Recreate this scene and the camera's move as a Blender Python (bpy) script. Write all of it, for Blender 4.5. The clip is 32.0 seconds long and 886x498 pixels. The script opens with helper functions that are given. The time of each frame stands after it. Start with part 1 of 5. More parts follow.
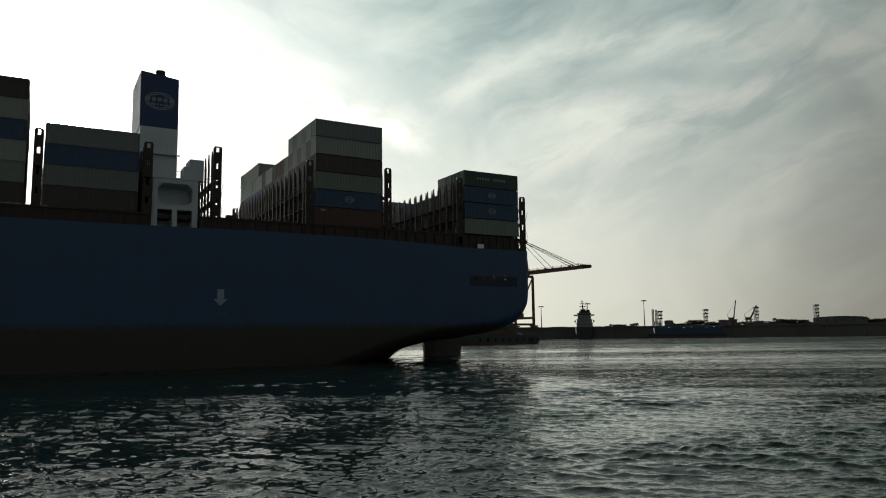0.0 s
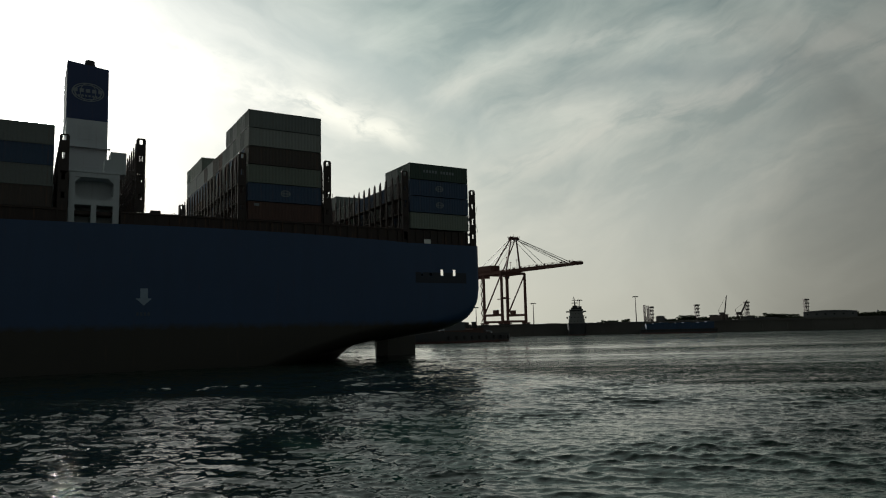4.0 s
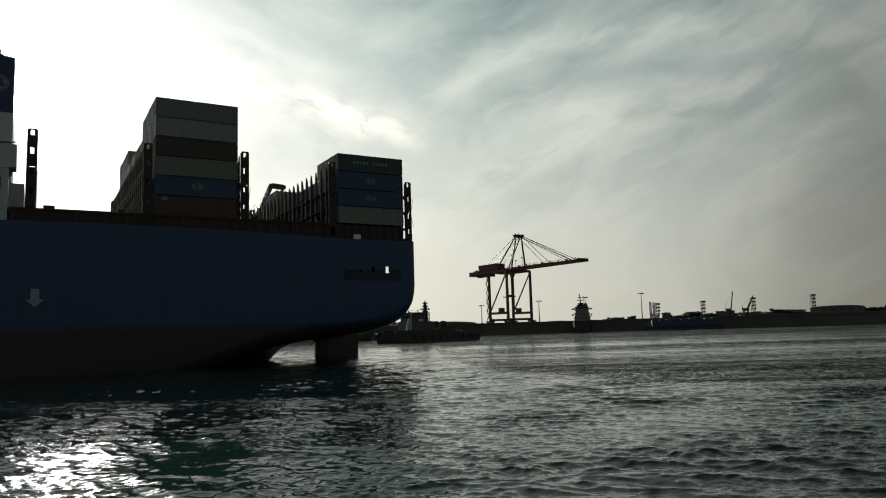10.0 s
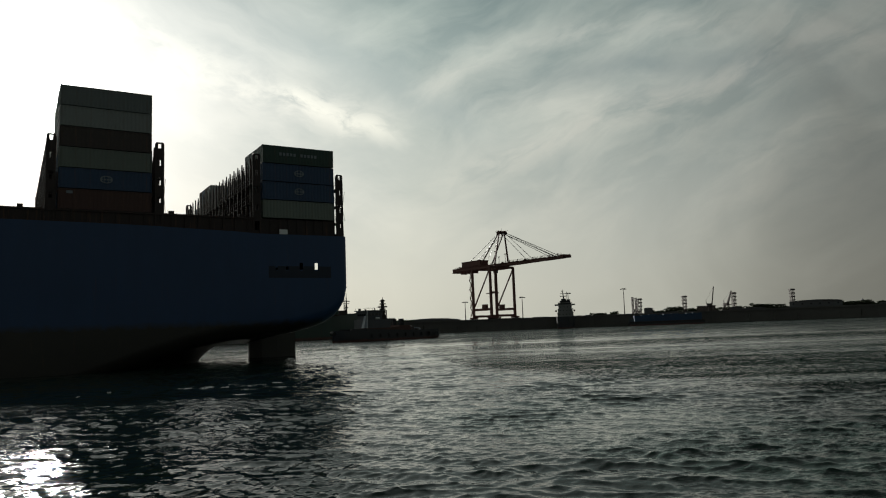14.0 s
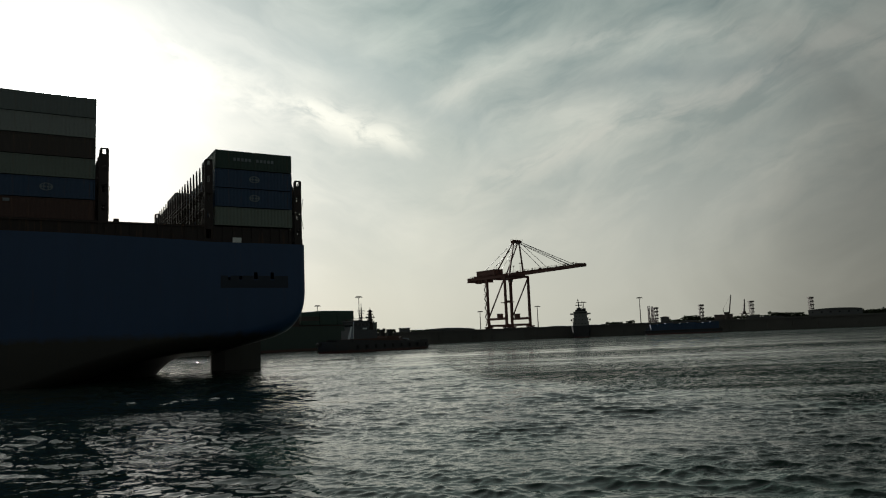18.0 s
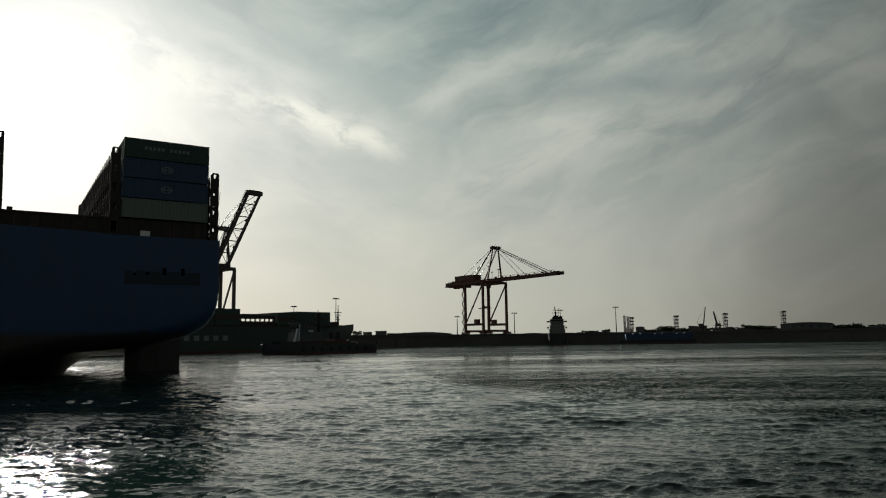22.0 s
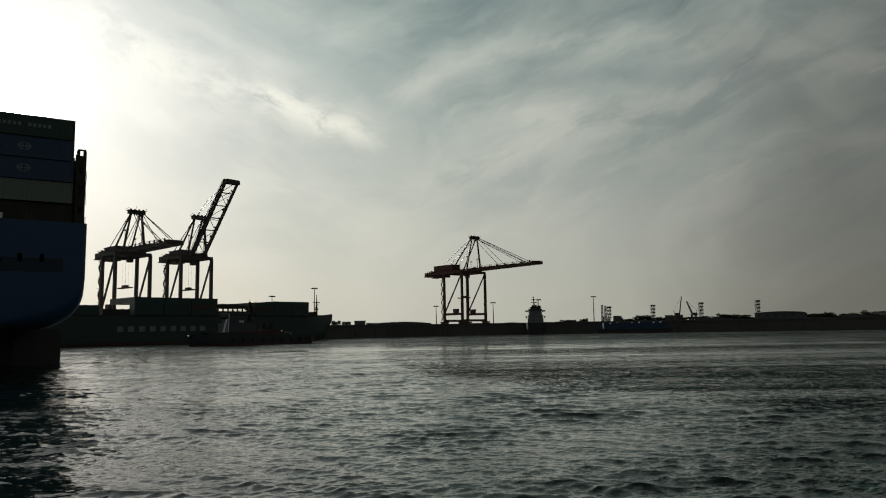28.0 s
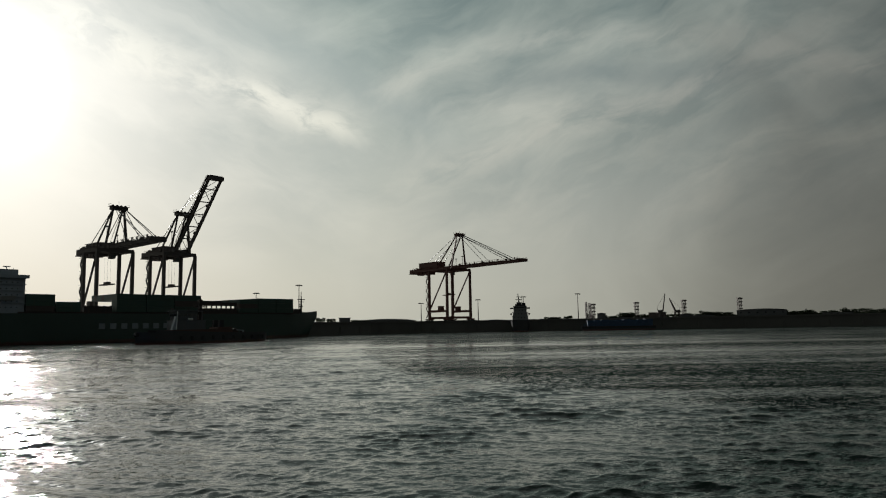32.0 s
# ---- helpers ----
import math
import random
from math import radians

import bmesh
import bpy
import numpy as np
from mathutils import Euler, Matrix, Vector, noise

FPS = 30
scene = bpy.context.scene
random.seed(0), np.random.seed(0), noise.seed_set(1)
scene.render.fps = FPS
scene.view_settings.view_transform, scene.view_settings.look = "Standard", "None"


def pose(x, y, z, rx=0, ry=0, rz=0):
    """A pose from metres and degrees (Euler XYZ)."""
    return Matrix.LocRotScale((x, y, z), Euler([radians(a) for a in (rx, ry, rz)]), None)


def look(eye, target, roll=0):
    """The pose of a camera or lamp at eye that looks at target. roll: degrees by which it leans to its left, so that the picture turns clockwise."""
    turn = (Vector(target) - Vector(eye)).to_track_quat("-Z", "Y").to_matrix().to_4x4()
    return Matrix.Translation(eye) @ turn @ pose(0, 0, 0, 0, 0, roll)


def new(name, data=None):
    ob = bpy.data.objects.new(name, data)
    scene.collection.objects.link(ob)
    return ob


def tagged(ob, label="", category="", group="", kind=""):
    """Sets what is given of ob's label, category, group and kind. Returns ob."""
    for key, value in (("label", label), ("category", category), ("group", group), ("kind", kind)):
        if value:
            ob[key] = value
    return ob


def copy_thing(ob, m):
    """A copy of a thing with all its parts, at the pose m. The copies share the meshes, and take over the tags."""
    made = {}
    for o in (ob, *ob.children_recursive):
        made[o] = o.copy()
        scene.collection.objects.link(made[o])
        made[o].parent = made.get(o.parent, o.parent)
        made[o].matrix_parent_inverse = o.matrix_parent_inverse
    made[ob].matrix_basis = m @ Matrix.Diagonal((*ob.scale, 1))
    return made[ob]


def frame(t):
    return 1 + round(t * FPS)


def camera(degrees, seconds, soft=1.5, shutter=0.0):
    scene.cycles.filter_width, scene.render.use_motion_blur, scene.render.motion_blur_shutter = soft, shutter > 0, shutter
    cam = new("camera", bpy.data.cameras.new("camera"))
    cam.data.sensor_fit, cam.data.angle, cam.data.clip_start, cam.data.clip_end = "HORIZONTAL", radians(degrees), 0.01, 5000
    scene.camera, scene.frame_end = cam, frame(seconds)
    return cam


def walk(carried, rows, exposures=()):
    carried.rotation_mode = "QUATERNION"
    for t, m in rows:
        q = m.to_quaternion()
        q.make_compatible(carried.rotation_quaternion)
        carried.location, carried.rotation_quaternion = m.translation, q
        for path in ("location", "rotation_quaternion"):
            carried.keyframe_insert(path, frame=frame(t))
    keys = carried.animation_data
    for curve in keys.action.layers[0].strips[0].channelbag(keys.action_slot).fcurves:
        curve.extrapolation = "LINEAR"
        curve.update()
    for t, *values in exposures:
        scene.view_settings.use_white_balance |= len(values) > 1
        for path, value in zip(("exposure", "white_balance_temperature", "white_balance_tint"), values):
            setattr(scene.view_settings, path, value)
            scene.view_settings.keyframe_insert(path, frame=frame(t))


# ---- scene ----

import itertools
from math import cos, sin, tan, pi

# The camera stands still on a boat's deck and is turned by hand: seconds, heading, tilt and roll in degrees.
EYE = Vector((0, 0, 4.65))
cam = camera(63.7, 32.0, soft=1.1)


def aim(t, yaw, pitch, roll):
    way = Vector((sin(radians(yaw)) * cos(radians(pitch)), cos(radians(yaw)) * cos(radians(pitch)), sin(radians(pitch))))
    return t, look(EYE, EYE + way, roll)


walk(cam, [aim(*r) for r in (
(0, -6.65, 6.80, -0.74), (0.5, -6.59, 6.67, -0.76), (1, -6.3, 6.72, -0.79), (1.5, -6.31, 6.72, -0.85), (2, -6.14, 6.68, -1.15),
(2.5, -6.04, 6.69, -1.17), (3, -5.96, 6.57, -1.25), (3.5, -5.95, 6.57, -1.36), (5.5, -6.18, 6.80, -0.95), (6, -6.03, 6.77, -1.08),
(6.5, -6.14, 6.65, -1.54), (7, -6.32, 6.56, -1.35), (7.5, -6.5, 6.57, -1.96), (8, -6.39, 6.54, -1.73), (8.5, -6.33, 6.50, -1.83),
(9, -6.24, 6.43, -1.44), (9.5, -6.22, 6.42, -1.44), (10, -6.4, 6.48, -1.73), (10.5, -6.65, 6.46, -1.81), (11, -6.89, 6.35, -1.71),
(11.5, -6.1, 6.29, -1.52), (12, -5.75, 6.38, -1.5), (12.5, -5.31, 6.34, -1.68), (13, -5.35, 6.41, -1.88), (13.5, -5.06, 6.32, -1.96),
(14, -5.06, 6.18, -2.17), (14.5, -5.09, 6.41, -2), (16.5, -4.95, 6.92, -1.78), (17, -5.78, 7.19, -1.87), (17.5, -6.01, 7.19, -2.26),
(18, -6.21, 6.98, -2.31), (18.5, -6.09, 6.95, -2.39), (19, -6.07, 6.93, -2.07), (19.5, -5.88, 6.83, -1.38), (20, -5.23, 7.01, -0.97),
(20.5, -5.08, 7.21, -0.97), (21, -4.92, 7.30, -0.91), (21.5, -4.63, 7.36, -0.8), (22, -4.51, 7.28, -0.82), (22.5, -4.5, 7.18, -0.91),
(23, -4.19, 7.09, -1.04), (23.5, -4.03, 7.08, -1.25), (24, -3.91, 7.03, -1.13), (24.5, -3.75, 7.12, -1.14), (25, -3.66, 7.01, -1.16),
(25.5, -3.56, 6.80, -1.18), (27.5, -2.98, 6.43, -0.96), (28, -2.83, 6.43, -0.96), (28.5, -2.66, 6.52, -1.1), (29, -2.5, 6.51, -1.08),
(29.5, -2.29, 6.47, -1.09), (30, -2.1, 6.49, -1.1), (30.5, -2.06, 6.51, -0.98), (31, -1.85, 6.38, -0.89), (31.5, -1.67, 6.31, -0.87),
(32, -1.63, 6.18, -0.96))],
     exposures=[(0, 0.55), (2, 0.42), (3.5, 0.25), (5.5, 0.02), (7, 0.12), (8, 0.33), (11, 0.33), (13, 0.2), (14.5, 0.06), (17, 0.12), (19.5, 0.1), (21, -0.05), (23, -0.12), (24, -0.28), (25.5, -0.36), (28, -0.1), (30, -0.12), (32, -0.17)])

# ---------------------------------------------------------------- light
SUN_AZ, SUN_EL = -35.3, 16.8
SUN = Vector((sin(radians(SUN_AZ)) * cos(radians(SUN_EL)), cos(radians(SUN_AZ)) * cos(radians(SUN_EL)), sin(radians(SUN_EL))))
sun = new("sun", bpy.data.lights.new("sun", "SUN"))
sun.data.energy, sun.data.angle, sun.data.color = 5.0, radians(0.6), (1.0, 0.97, 0.92)
sun.matrix_world = look(SUN * 100, (0, 0, 0))


class Nodes:
    """Short hand for building a node tree."""

    def __init__(self, tree):
        self.tree = tree
        tree.nodes.clear()

    def add(self, kind, ins=None, op=""):
        n = self.tree.nodes.new(kind)
        if op:
            n.operation = op
        for k, v in (ins or {}).items():
            if isinstance(v, bpy.types.NodeSocket):
                self.tree.links.new(v, n.inputs[k])
            else:
                n.inputs[k].default_value = v
        return n

    def math(self, op, a, b=0.0, c=0.0):
        return self.add("ShaderNodeMath", {0: a, 1: b, 2: c}, op).outputs[0]

    def vmath(self, op, a, b=(0, 0, 0)):
        return self.add("ShaderNodeVectorMath", {0: a, 1: b}, op)

    def mix(self, f, a, b, blend="MIX"):
        n = self.add("ShaderNodeMix")
        n.data_type, n.blend_type = "RGBA", blend
        for k, v in ((0, f), (6, a), (7, b)):
            if isinstance(v, bpy.types.NodeSocket):
                self.tree.links.new(v, n.inputs[k])
            else:
                n.inputs[k].default_value = v
        return n.outputs[2]

    def ramp(self, f, *stops):
        n = self.add("ShaderNodeValToRGB", {0: f})
        e = n.color_ramp.elements
        while len(e) < len(stops):
            e.new(0.5)
        for s, (p, c) in zip(e, stops):
            s.position, s.color = p, (*c, 1) if isinstance(c, tuple) else (c, c, c, 1)
        return n.outputs[0]

    def noise(self, vec, scale, detail=4.0, rough=0.55, distort=0.0):
        return self.add("ShaderNodeTexNoise", {"Vector": vec, "Scale": scale, "Detail": detail, "Roughness": rough, "Distortion": distort}).outputs[0]


def make_sky():
    world = bpy.data.worlds.new("sky")
    scene.world = world
    world.use_nodes = True
    n = Nodes(world.node_tree)
    d = n.add("ShaderNodeTexCoord").outputs["Generated"]
    sep = n.add("ShaderNodeSeparateXYZ", {0: d}).outputs
    up = n.math("MAXIMUM", sep[2], 0.0)
    sky = n.add("ShaderNodeTexSky")
    sky.sky_type, sky.sun_disc = "NISHITA", False
    sky.sun_elevation, sky.sun_rotation = radians(SUN_EL), radians(SUN_AZ)
    sky.dust_density, sky.air_density, sky.ozone_density = 3.0, 1.0, 1.5
    blue = sky.outputs[0]
    # heading and height in degrees, bent a little so that no cloud edge runs straight
    bend = n.math("SUBTRACT", n.noise(d, 4.0, 5.0, 0.55), 0.5)
    bend_b = n.math("SUBTRACT", n.noise(n.vmath("ADD", d, (3.7, 1.9, 0.6)).outputs[0], 4.0, 5.0, 0.55), 0.5)
    az = n.math("ADD", n.math("MULTIPLY", n.math("ARCTAN2", sep[0], sep[1]), 180 / pi), n.math("MULTIPLY", bend, 7.0))
    el = n.math("ADD", n.math("MULTIPLY", n.math("ARCSINE", sep[2]), 180 / pi), n.math("MULTIPLY", bend_b, 5.5))

    def drawn_out(turn, length, width, detail, rough, shift):
        """Cloud noise drawn out along a line that rises by that many degrees towards the east."""
        c, k = cos(radians(turn)), sin(radians(turn))
        along = n.math("ADD", n.math("MULTIPLY", az, c / length), n.math("MULTIPLY", el, k / length))
        over = n.math("ADD", n.math("MULTIPLY", el, c / width), n.math("MULTIPLY", az, -k / width))
        return n.noise(n.add("ShaderNodeCombineXYZ", {0: along, 1: over, 2: shift}).outputs[0], 1.0, detail, rough, 0.35)

    east = n.add("ShaderNodeMapRange", {0: az, 1: -17.0, 2: -1.0}).outputs[0]
    west = n.math("SUBTRACT", 1.0, east)
    fans = []
    for turn, shift in ((19, 2.3), (-19, 5.1)):
        streak = drawn_out(turn, 9.0, 3.2, 7.0, 0.58, shift)
        patch = drawn_out(turn, 24.0, 8.0, 3.0, 0.5, shift + 4.0)
        fans.append(n.math("ADD", n.math("MULTIPLY", streak, 0.6), n.math("MULTIPLY", patch, 0.5)))
    both = n.math("ADD", n.math("MULTIPLY", fans[0], east), n.math("MULTIPLY", fans[1], west))
    veil = n.ramp(both, (0.44, 0.0), (0.55, 0.5), (0.66, 1.0))

    def ridge(bow, mid_az, mid_el, lean, width, left, right, soft=6.0):
        """A bank of cloud along el = mid_el + lean * (az - mid_az) - bow * (az - mid_az)^2, between two headings."""
        x = n.math("SUBTRACT", az, mid_az)
        line = n.math("ADD", n.math("MULTIPLY", x, lean), n.math("MULTIPLY", n.math("MULTIPLY", x, x), -bow))
        off = n.math("DIVIDE", n.math("SUBTRACT", n.math("SUBTRACT", el, mid_el), line), width)
        bell = n.math("POWER", 2.718, n.math("MULTIPLY", n.math("MULTIPLY", off, off), -1.0))
        enter = n.add("ShaderNodeMapRange", {0: az, 1: left - soft / 2, 2: left + soft / 2}).outputs[0]
        leave = n.add("ShaderNodeMapRange", {0: az, 1: right + soft / 2, 2: right - soft / 2}).outputs[0]
        return n.math("MULTIPLY", bell, n.math("MULTIPLY", enter, leave))

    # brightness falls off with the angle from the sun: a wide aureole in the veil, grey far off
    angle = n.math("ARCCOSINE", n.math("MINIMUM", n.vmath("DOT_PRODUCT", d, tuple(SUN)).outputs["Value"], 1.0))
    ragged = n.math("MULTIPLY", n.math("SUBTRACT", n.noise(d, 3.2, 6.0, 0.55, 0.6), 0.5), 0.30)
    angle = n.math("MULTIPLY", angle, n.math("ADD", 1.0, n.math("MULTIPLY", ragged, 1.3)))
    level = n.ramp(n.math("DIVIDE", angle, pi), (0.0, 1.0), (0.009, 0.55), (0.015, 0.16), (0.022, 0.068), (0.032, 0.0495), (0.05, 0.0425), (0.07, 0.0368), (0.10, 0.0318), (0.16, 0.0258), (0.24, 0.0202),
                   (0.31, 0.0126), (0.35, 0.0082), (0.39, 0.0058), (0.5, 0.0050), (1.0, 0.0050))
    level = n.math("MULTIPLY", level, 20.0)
    # low haze is warmer, the high sky cooler
    tint = n.ramp(up, (0.0, (1.155, 1.165, 1.01)), (0.14, (1.10, 1.115, 1.01)), (0.3, (0.93, 0.975, 0.93)), (0.37, (0.80, 0.885, 0.855)), (0.43, (0.58, 0.69, 0.68)), (0.60, (0.80, 0.88, 0.87)))
    gap = n.mix(veil, (0.70, 0.78, 0.765, 1), (1.22, 1.215, 1.13, 1))
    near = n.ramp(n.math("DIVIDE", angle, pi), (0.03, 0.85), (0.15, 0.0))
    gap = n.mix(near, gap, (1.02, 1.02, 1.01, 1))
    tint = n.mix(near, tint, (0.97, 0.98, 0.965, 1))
    haze = n.ramp(up, (0.05, 0.0), (0.17, 0.45), (0.27, 1.0))
    gap = n.mix(haze, (0.97, 0.97, 0.96, 1), gap)
    lumps = n.ramp(drawn_out(-16, 4.0, 1.6, 8.0, 0.62, 8.0), (0.40, 0.0), (0.56, 1.0))
    wisps = n.ramp(drawn_out(20, 5.0, 1.5, 8.0, 0.62, 11.0), (0.38, 0.15), (0.60, 1.0))
    # clear slate-blue gaps, then the banks: an arch of wisps high in the east, a long bank rising to it, a broken ridge that comes down from the sun
    for bank, strength, colour in (
            (ridge(0.0, -12, 20.8, -0.5, 1.9, -17, 1), 0.55, (0.68, 0.77, 0.78, 1)),
            (ridge(0.0, -6, 13.6, -0.1, 1.5, -14, 6), 0.45, (0.74, 0.80, 0.80, 1)),
            (ridge(0.012, 12, 19.6, 0.0, 1.1, 5, 24), 0.6, (0.62, 0.70, 0.71, 1)),
            (ridge(0.0, 22, 14.2, 0.22, 1.3, 14, 34), 0.5, (0.72, 0.78, 0.77, 1))):
        gap = n.mix(n.math("MULTIPLY", bank, strength), gap, colour)
    for bank, grain, strength, colour in (
            (ridge(0.0155, 10.5, 22.6, 0.0, 1.0, -6, 33), wisps, 0.75, (1.32, 1.27, 1.18, 1)),
            (ridge(0.0, 8, 15.2, 0.26, 1.2, -4, 31), wisps, 0.65, (1.24, 1.20, 1.12, 1)),
            (ridge(0.0, -12, 16.6, -0.29, 1.7, -33, -9.5), lumps, 0.75, (1.30, 1.27, 1.19, 1)),
            (ridge(0.0, -12, 16.5, -0.36, 0.8, -17.5, -8.6, 3.0), lumps, 0.95, (1.50, 1.45, 1.33, 1))):
        gap = n.mix(n.math("MULTIPLY", n.math("MULTIPLY", bank, grain), strength), gap, colour)
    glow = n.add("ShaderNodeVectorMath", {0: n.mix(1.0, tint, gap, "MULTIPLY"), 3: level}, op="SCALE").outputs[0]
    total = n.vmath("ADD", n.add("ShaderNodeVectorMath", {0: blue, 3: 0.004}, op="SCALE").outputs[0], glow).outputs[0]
    bg = n.add("ShaderNodeBackground", {0: total, 1: 1.0})
    n.add("ShaderNodeOutputWorld", {0: bg.outputs[0]})


make_sky()


# ---------------------------------------------------------------- materials
def material(name, colour, rough=0.6, metal=0.0, vary=0.25, scale=1.5, bump=0.15, rust=0.0, tile=None):
    """Paint, steel or stone: two scales of tone, fine relief and, where asked, rust runs."""
    m = bpy.data.materials.new(name)
    m.use_nodes = True
    n = Nodes(m.node_tree)
    co = n.add("ShaderNodeTexCoord").outputs["Object"]
    rnd = n.add("ShaderNodeObjectInfo").outputs["Random"]
    big = n.noise(co, scale * 0.22, 3.0)
    fine = n.noise(co, scale * 5.0, 5.0)
    tone = n.math("ADD", n.math("MULTIPLY", big, vary * 1.3), n.math("MULTIPLY", fine, vary * 0.7))
    tone = n.math("ADD", tone, n.math("SUBTRACT", n.math("MULTIPLY", rnd, vary * 0.5), vary * 1.25))
    tone = n.math("ADD", tone, 1.0)
    col = n.add("ShaderNodeVectorMath", {0: (*colour,), 3: tone}, op="SCALE").outputs[0]
    if rust:
        run = n.add("ShaderNodeMapping", {0: co, 3: (1.6, 1.6, 0.12)}).outputs[0]
        spots = n.ramp(n.noise(run, 1.4, 6.0, 0.62), (0.56, 0.0), (0.72, 1.0))
        col = n.mix(n.math("MULTIPLY", spots, rust), col, (0.16, 0.075, 0.035, 1))
    rg = n.math("ADD", rough - 0.08, n.math("MULTIPLY", big, 0.16))
    bp = n.add("ShaderNodeBump", {"Strength": bump, "Distance": 0.02, "Height": fine}).outputs[0]
    b = n.add("ShaderNodeBsdfPrincipled", {"Base Color": col, "Roughness": rg, "Metallic": metal, "Normal": bp})
    n.add("ShaderNodeOutputMaterial", {0: b.outputs[0]})
    return m


def hull_paint(name, upper, lower, level, rust=0.25):
    """Ship's side: topside colour over boot topping, plate seams and scuffs."""
    m = bpy.data.materials.new(name)
    m.use_nodes = True
    n = Nodes(m.node_tree)
    co = n.add("ShaderNodeTexCoord").outputs["Object"]
    z = n.add("ShaderNodeSeparateXYZ", {0: co}).outputs[2]
    worn = n.math("MULTIPLY", n.math("SUBTRACT", n.noise(co, 0.7, 5.0, 0.6), 0.5), 1.6)
    side = n.add("ShaderNodeMapRange", {0: n.math("ADD", z, worn), 1: level - 0.5, 2: level + 0.5}).outputs[0]
    run = n.add("ShaderNodeMapping", {0: co, 3: (0.5, 0.5, 0.06)}).outputs[0]
    streak = n.noise(run, 1.3, 6.0, 0.6)
    big = n.noise(co, 0.12, 4.0)
    tone = n.math("ADD", 0.72, n.math("ADD", n.math("MULTIPLY", streak, 0.3), n.math("MULTIPLY", big, 0.3)))
    col = n.mix(side, (*lower, 1), (*upper, 1))
    col = n.add("ShaderNodeVectorMath", {0: col, 3: tone}, op="SCALE").outputs[0]
    spots = n.ramp(n.noise(run, 2.3, 7.0, 0.65), (0.60, 0.0), (0.75, 1.0))
    col = n.mix(n.math("MULTIPLY", spots, rust), col, (0.10, 0.05, 0.03, 1))
    plates = n.add("ShaderNodeTexBrick", {"Vector": n.add("ShaderNodeMapping", {0: co, 2: (radians(90), 0, 0)}).outputs[0], "Scale": 1.0,
                   "Mortar Size": 0.02, "Brick Width": 9.0, "Row Height": 2.6, "Mortar Smooth": 0.6}).outputs["Fac"]
    dent = n.noise(co, 0.55, 2.0)
    h = n.math("ADD", n.math("MULTIPLY", plates, -0.3), n.math("MULTIPLY", dent, 1.0))
    bp = n.add("ShaderNodeBump", {"Strength": 0.3, "Distance": 0.06, "Height": h}).outputs[0]
    b = n.add("ShaderNodeBsdfPrincipled", {"Base Color": col, "Roughness": 0.42, "Normal": bp})
    n.add("ShaderNodeOutputMaterial", {0: b.outputs[0]})
    return m


def water_material():
    m = bpy.data.materials.new("harbour_water")
    m.use_nodes = True
    n = Nodes(m.node_tree)
    co = n.add("ShaderNodeTexCoord").outputs["Object"]
    a = n.add("ShaderNodeMapping", {0: co, 2: (0, 0, radians(9)), 3: (0.42, 1.0, 1)}).outputs[0]
    wide = n.add("ShaderNodeMapping", {0: co, 2: (0, 0, radians(4)), 3: (0.10, 1.0, 1)}).outputs[0]
    gust = n.noise(wide, 0.045, 6.0, 0.6, 0.6)
    wind = n.add("ShaderNodeAttribute")
    wind.attribute_name = "ruffle"
    # gusts roughen it in long patches, and narrow slicks lie smooth between them
    lines = n.add("ShaderNodeMapping", {0: co, 2: (0, 0, radians(-3)), 3: (0.035, 1.0, 1)}).outputs[0]
    slick = n.ramp(n.noise(lines, 0.10, 5.0, 0.62, 0.3), (0.40, 0.18), (0.47, 1.0), (0.60, 1.5))
    calm = n.math("MULTIPLY", n.math("MULTIPLY", n.ramp(gust, (0.41, 0.4), (0.49, 0.8), (0.57, 1.5)), slick), wind.outputs["Fac"])
    slopes = []
    for size, weight in ((1.9, 0.5), (6.5, 1.15), (17.0, 1.15)):
        ripple = n.add("ShaderNodeTexNoise", {"Vector": a, "Scale": size, "Detail": 2.0, "Roughness": 0.55, "Distortion": 0.5}).outputs["Color"]
        slopes.append(n.add("ShaderNodeVectorMath", {0: n.vmath("SUBTRACT", ripple, (0.5, 0.5, 0.5)).outputs[0], 3: n.math("MULTIPLY", calm, weight)}, op="SCALE").outputs[0])
    # wind drives the ripples towards the near shore, so their fronts are the steeper side
    lean = n.math("MULTIPLY", calm, n.math("MULTIPLY", calm, 0.029))
    steep = n.add("ShaderNodeVectorMath", {0: (0.0, -1.0, 0.0), 3: lean}, op="SCALE").outputs[0]
    tilt = n.vmath("ADD", n.vmath("ADD", slopes[0], slopes[1]).outputs[0], slopes[2]).outputs[0]
    tilt = n.vmath("MULTIPLY", tilt, (0.8, 1.2, 0.0)).outputs[0]
    tilt = n.vmath("ADD", tilt, steep).outputs[0]
    bp = n.vmath("NORMALIZE", n.vmath("ADD", n.add("ShaderNodeNewGeometry").outputs["Normal"], tilt).outputs[0]).outputs[0]
    col = n.mix(gust, (0.004, 0.0145, 0.0098, 1), (0.0058, 0.0225, 0.0152, 1))
    b = n.add("ShaderNodeBsdfPrincipled", {"Base Color": col, "Roughness": 0.05, "IOR": 1.333, "Normal": bp})
    n.add("ShaderNodeOutputMaterial", {0: b.outputs[0]})
    return m


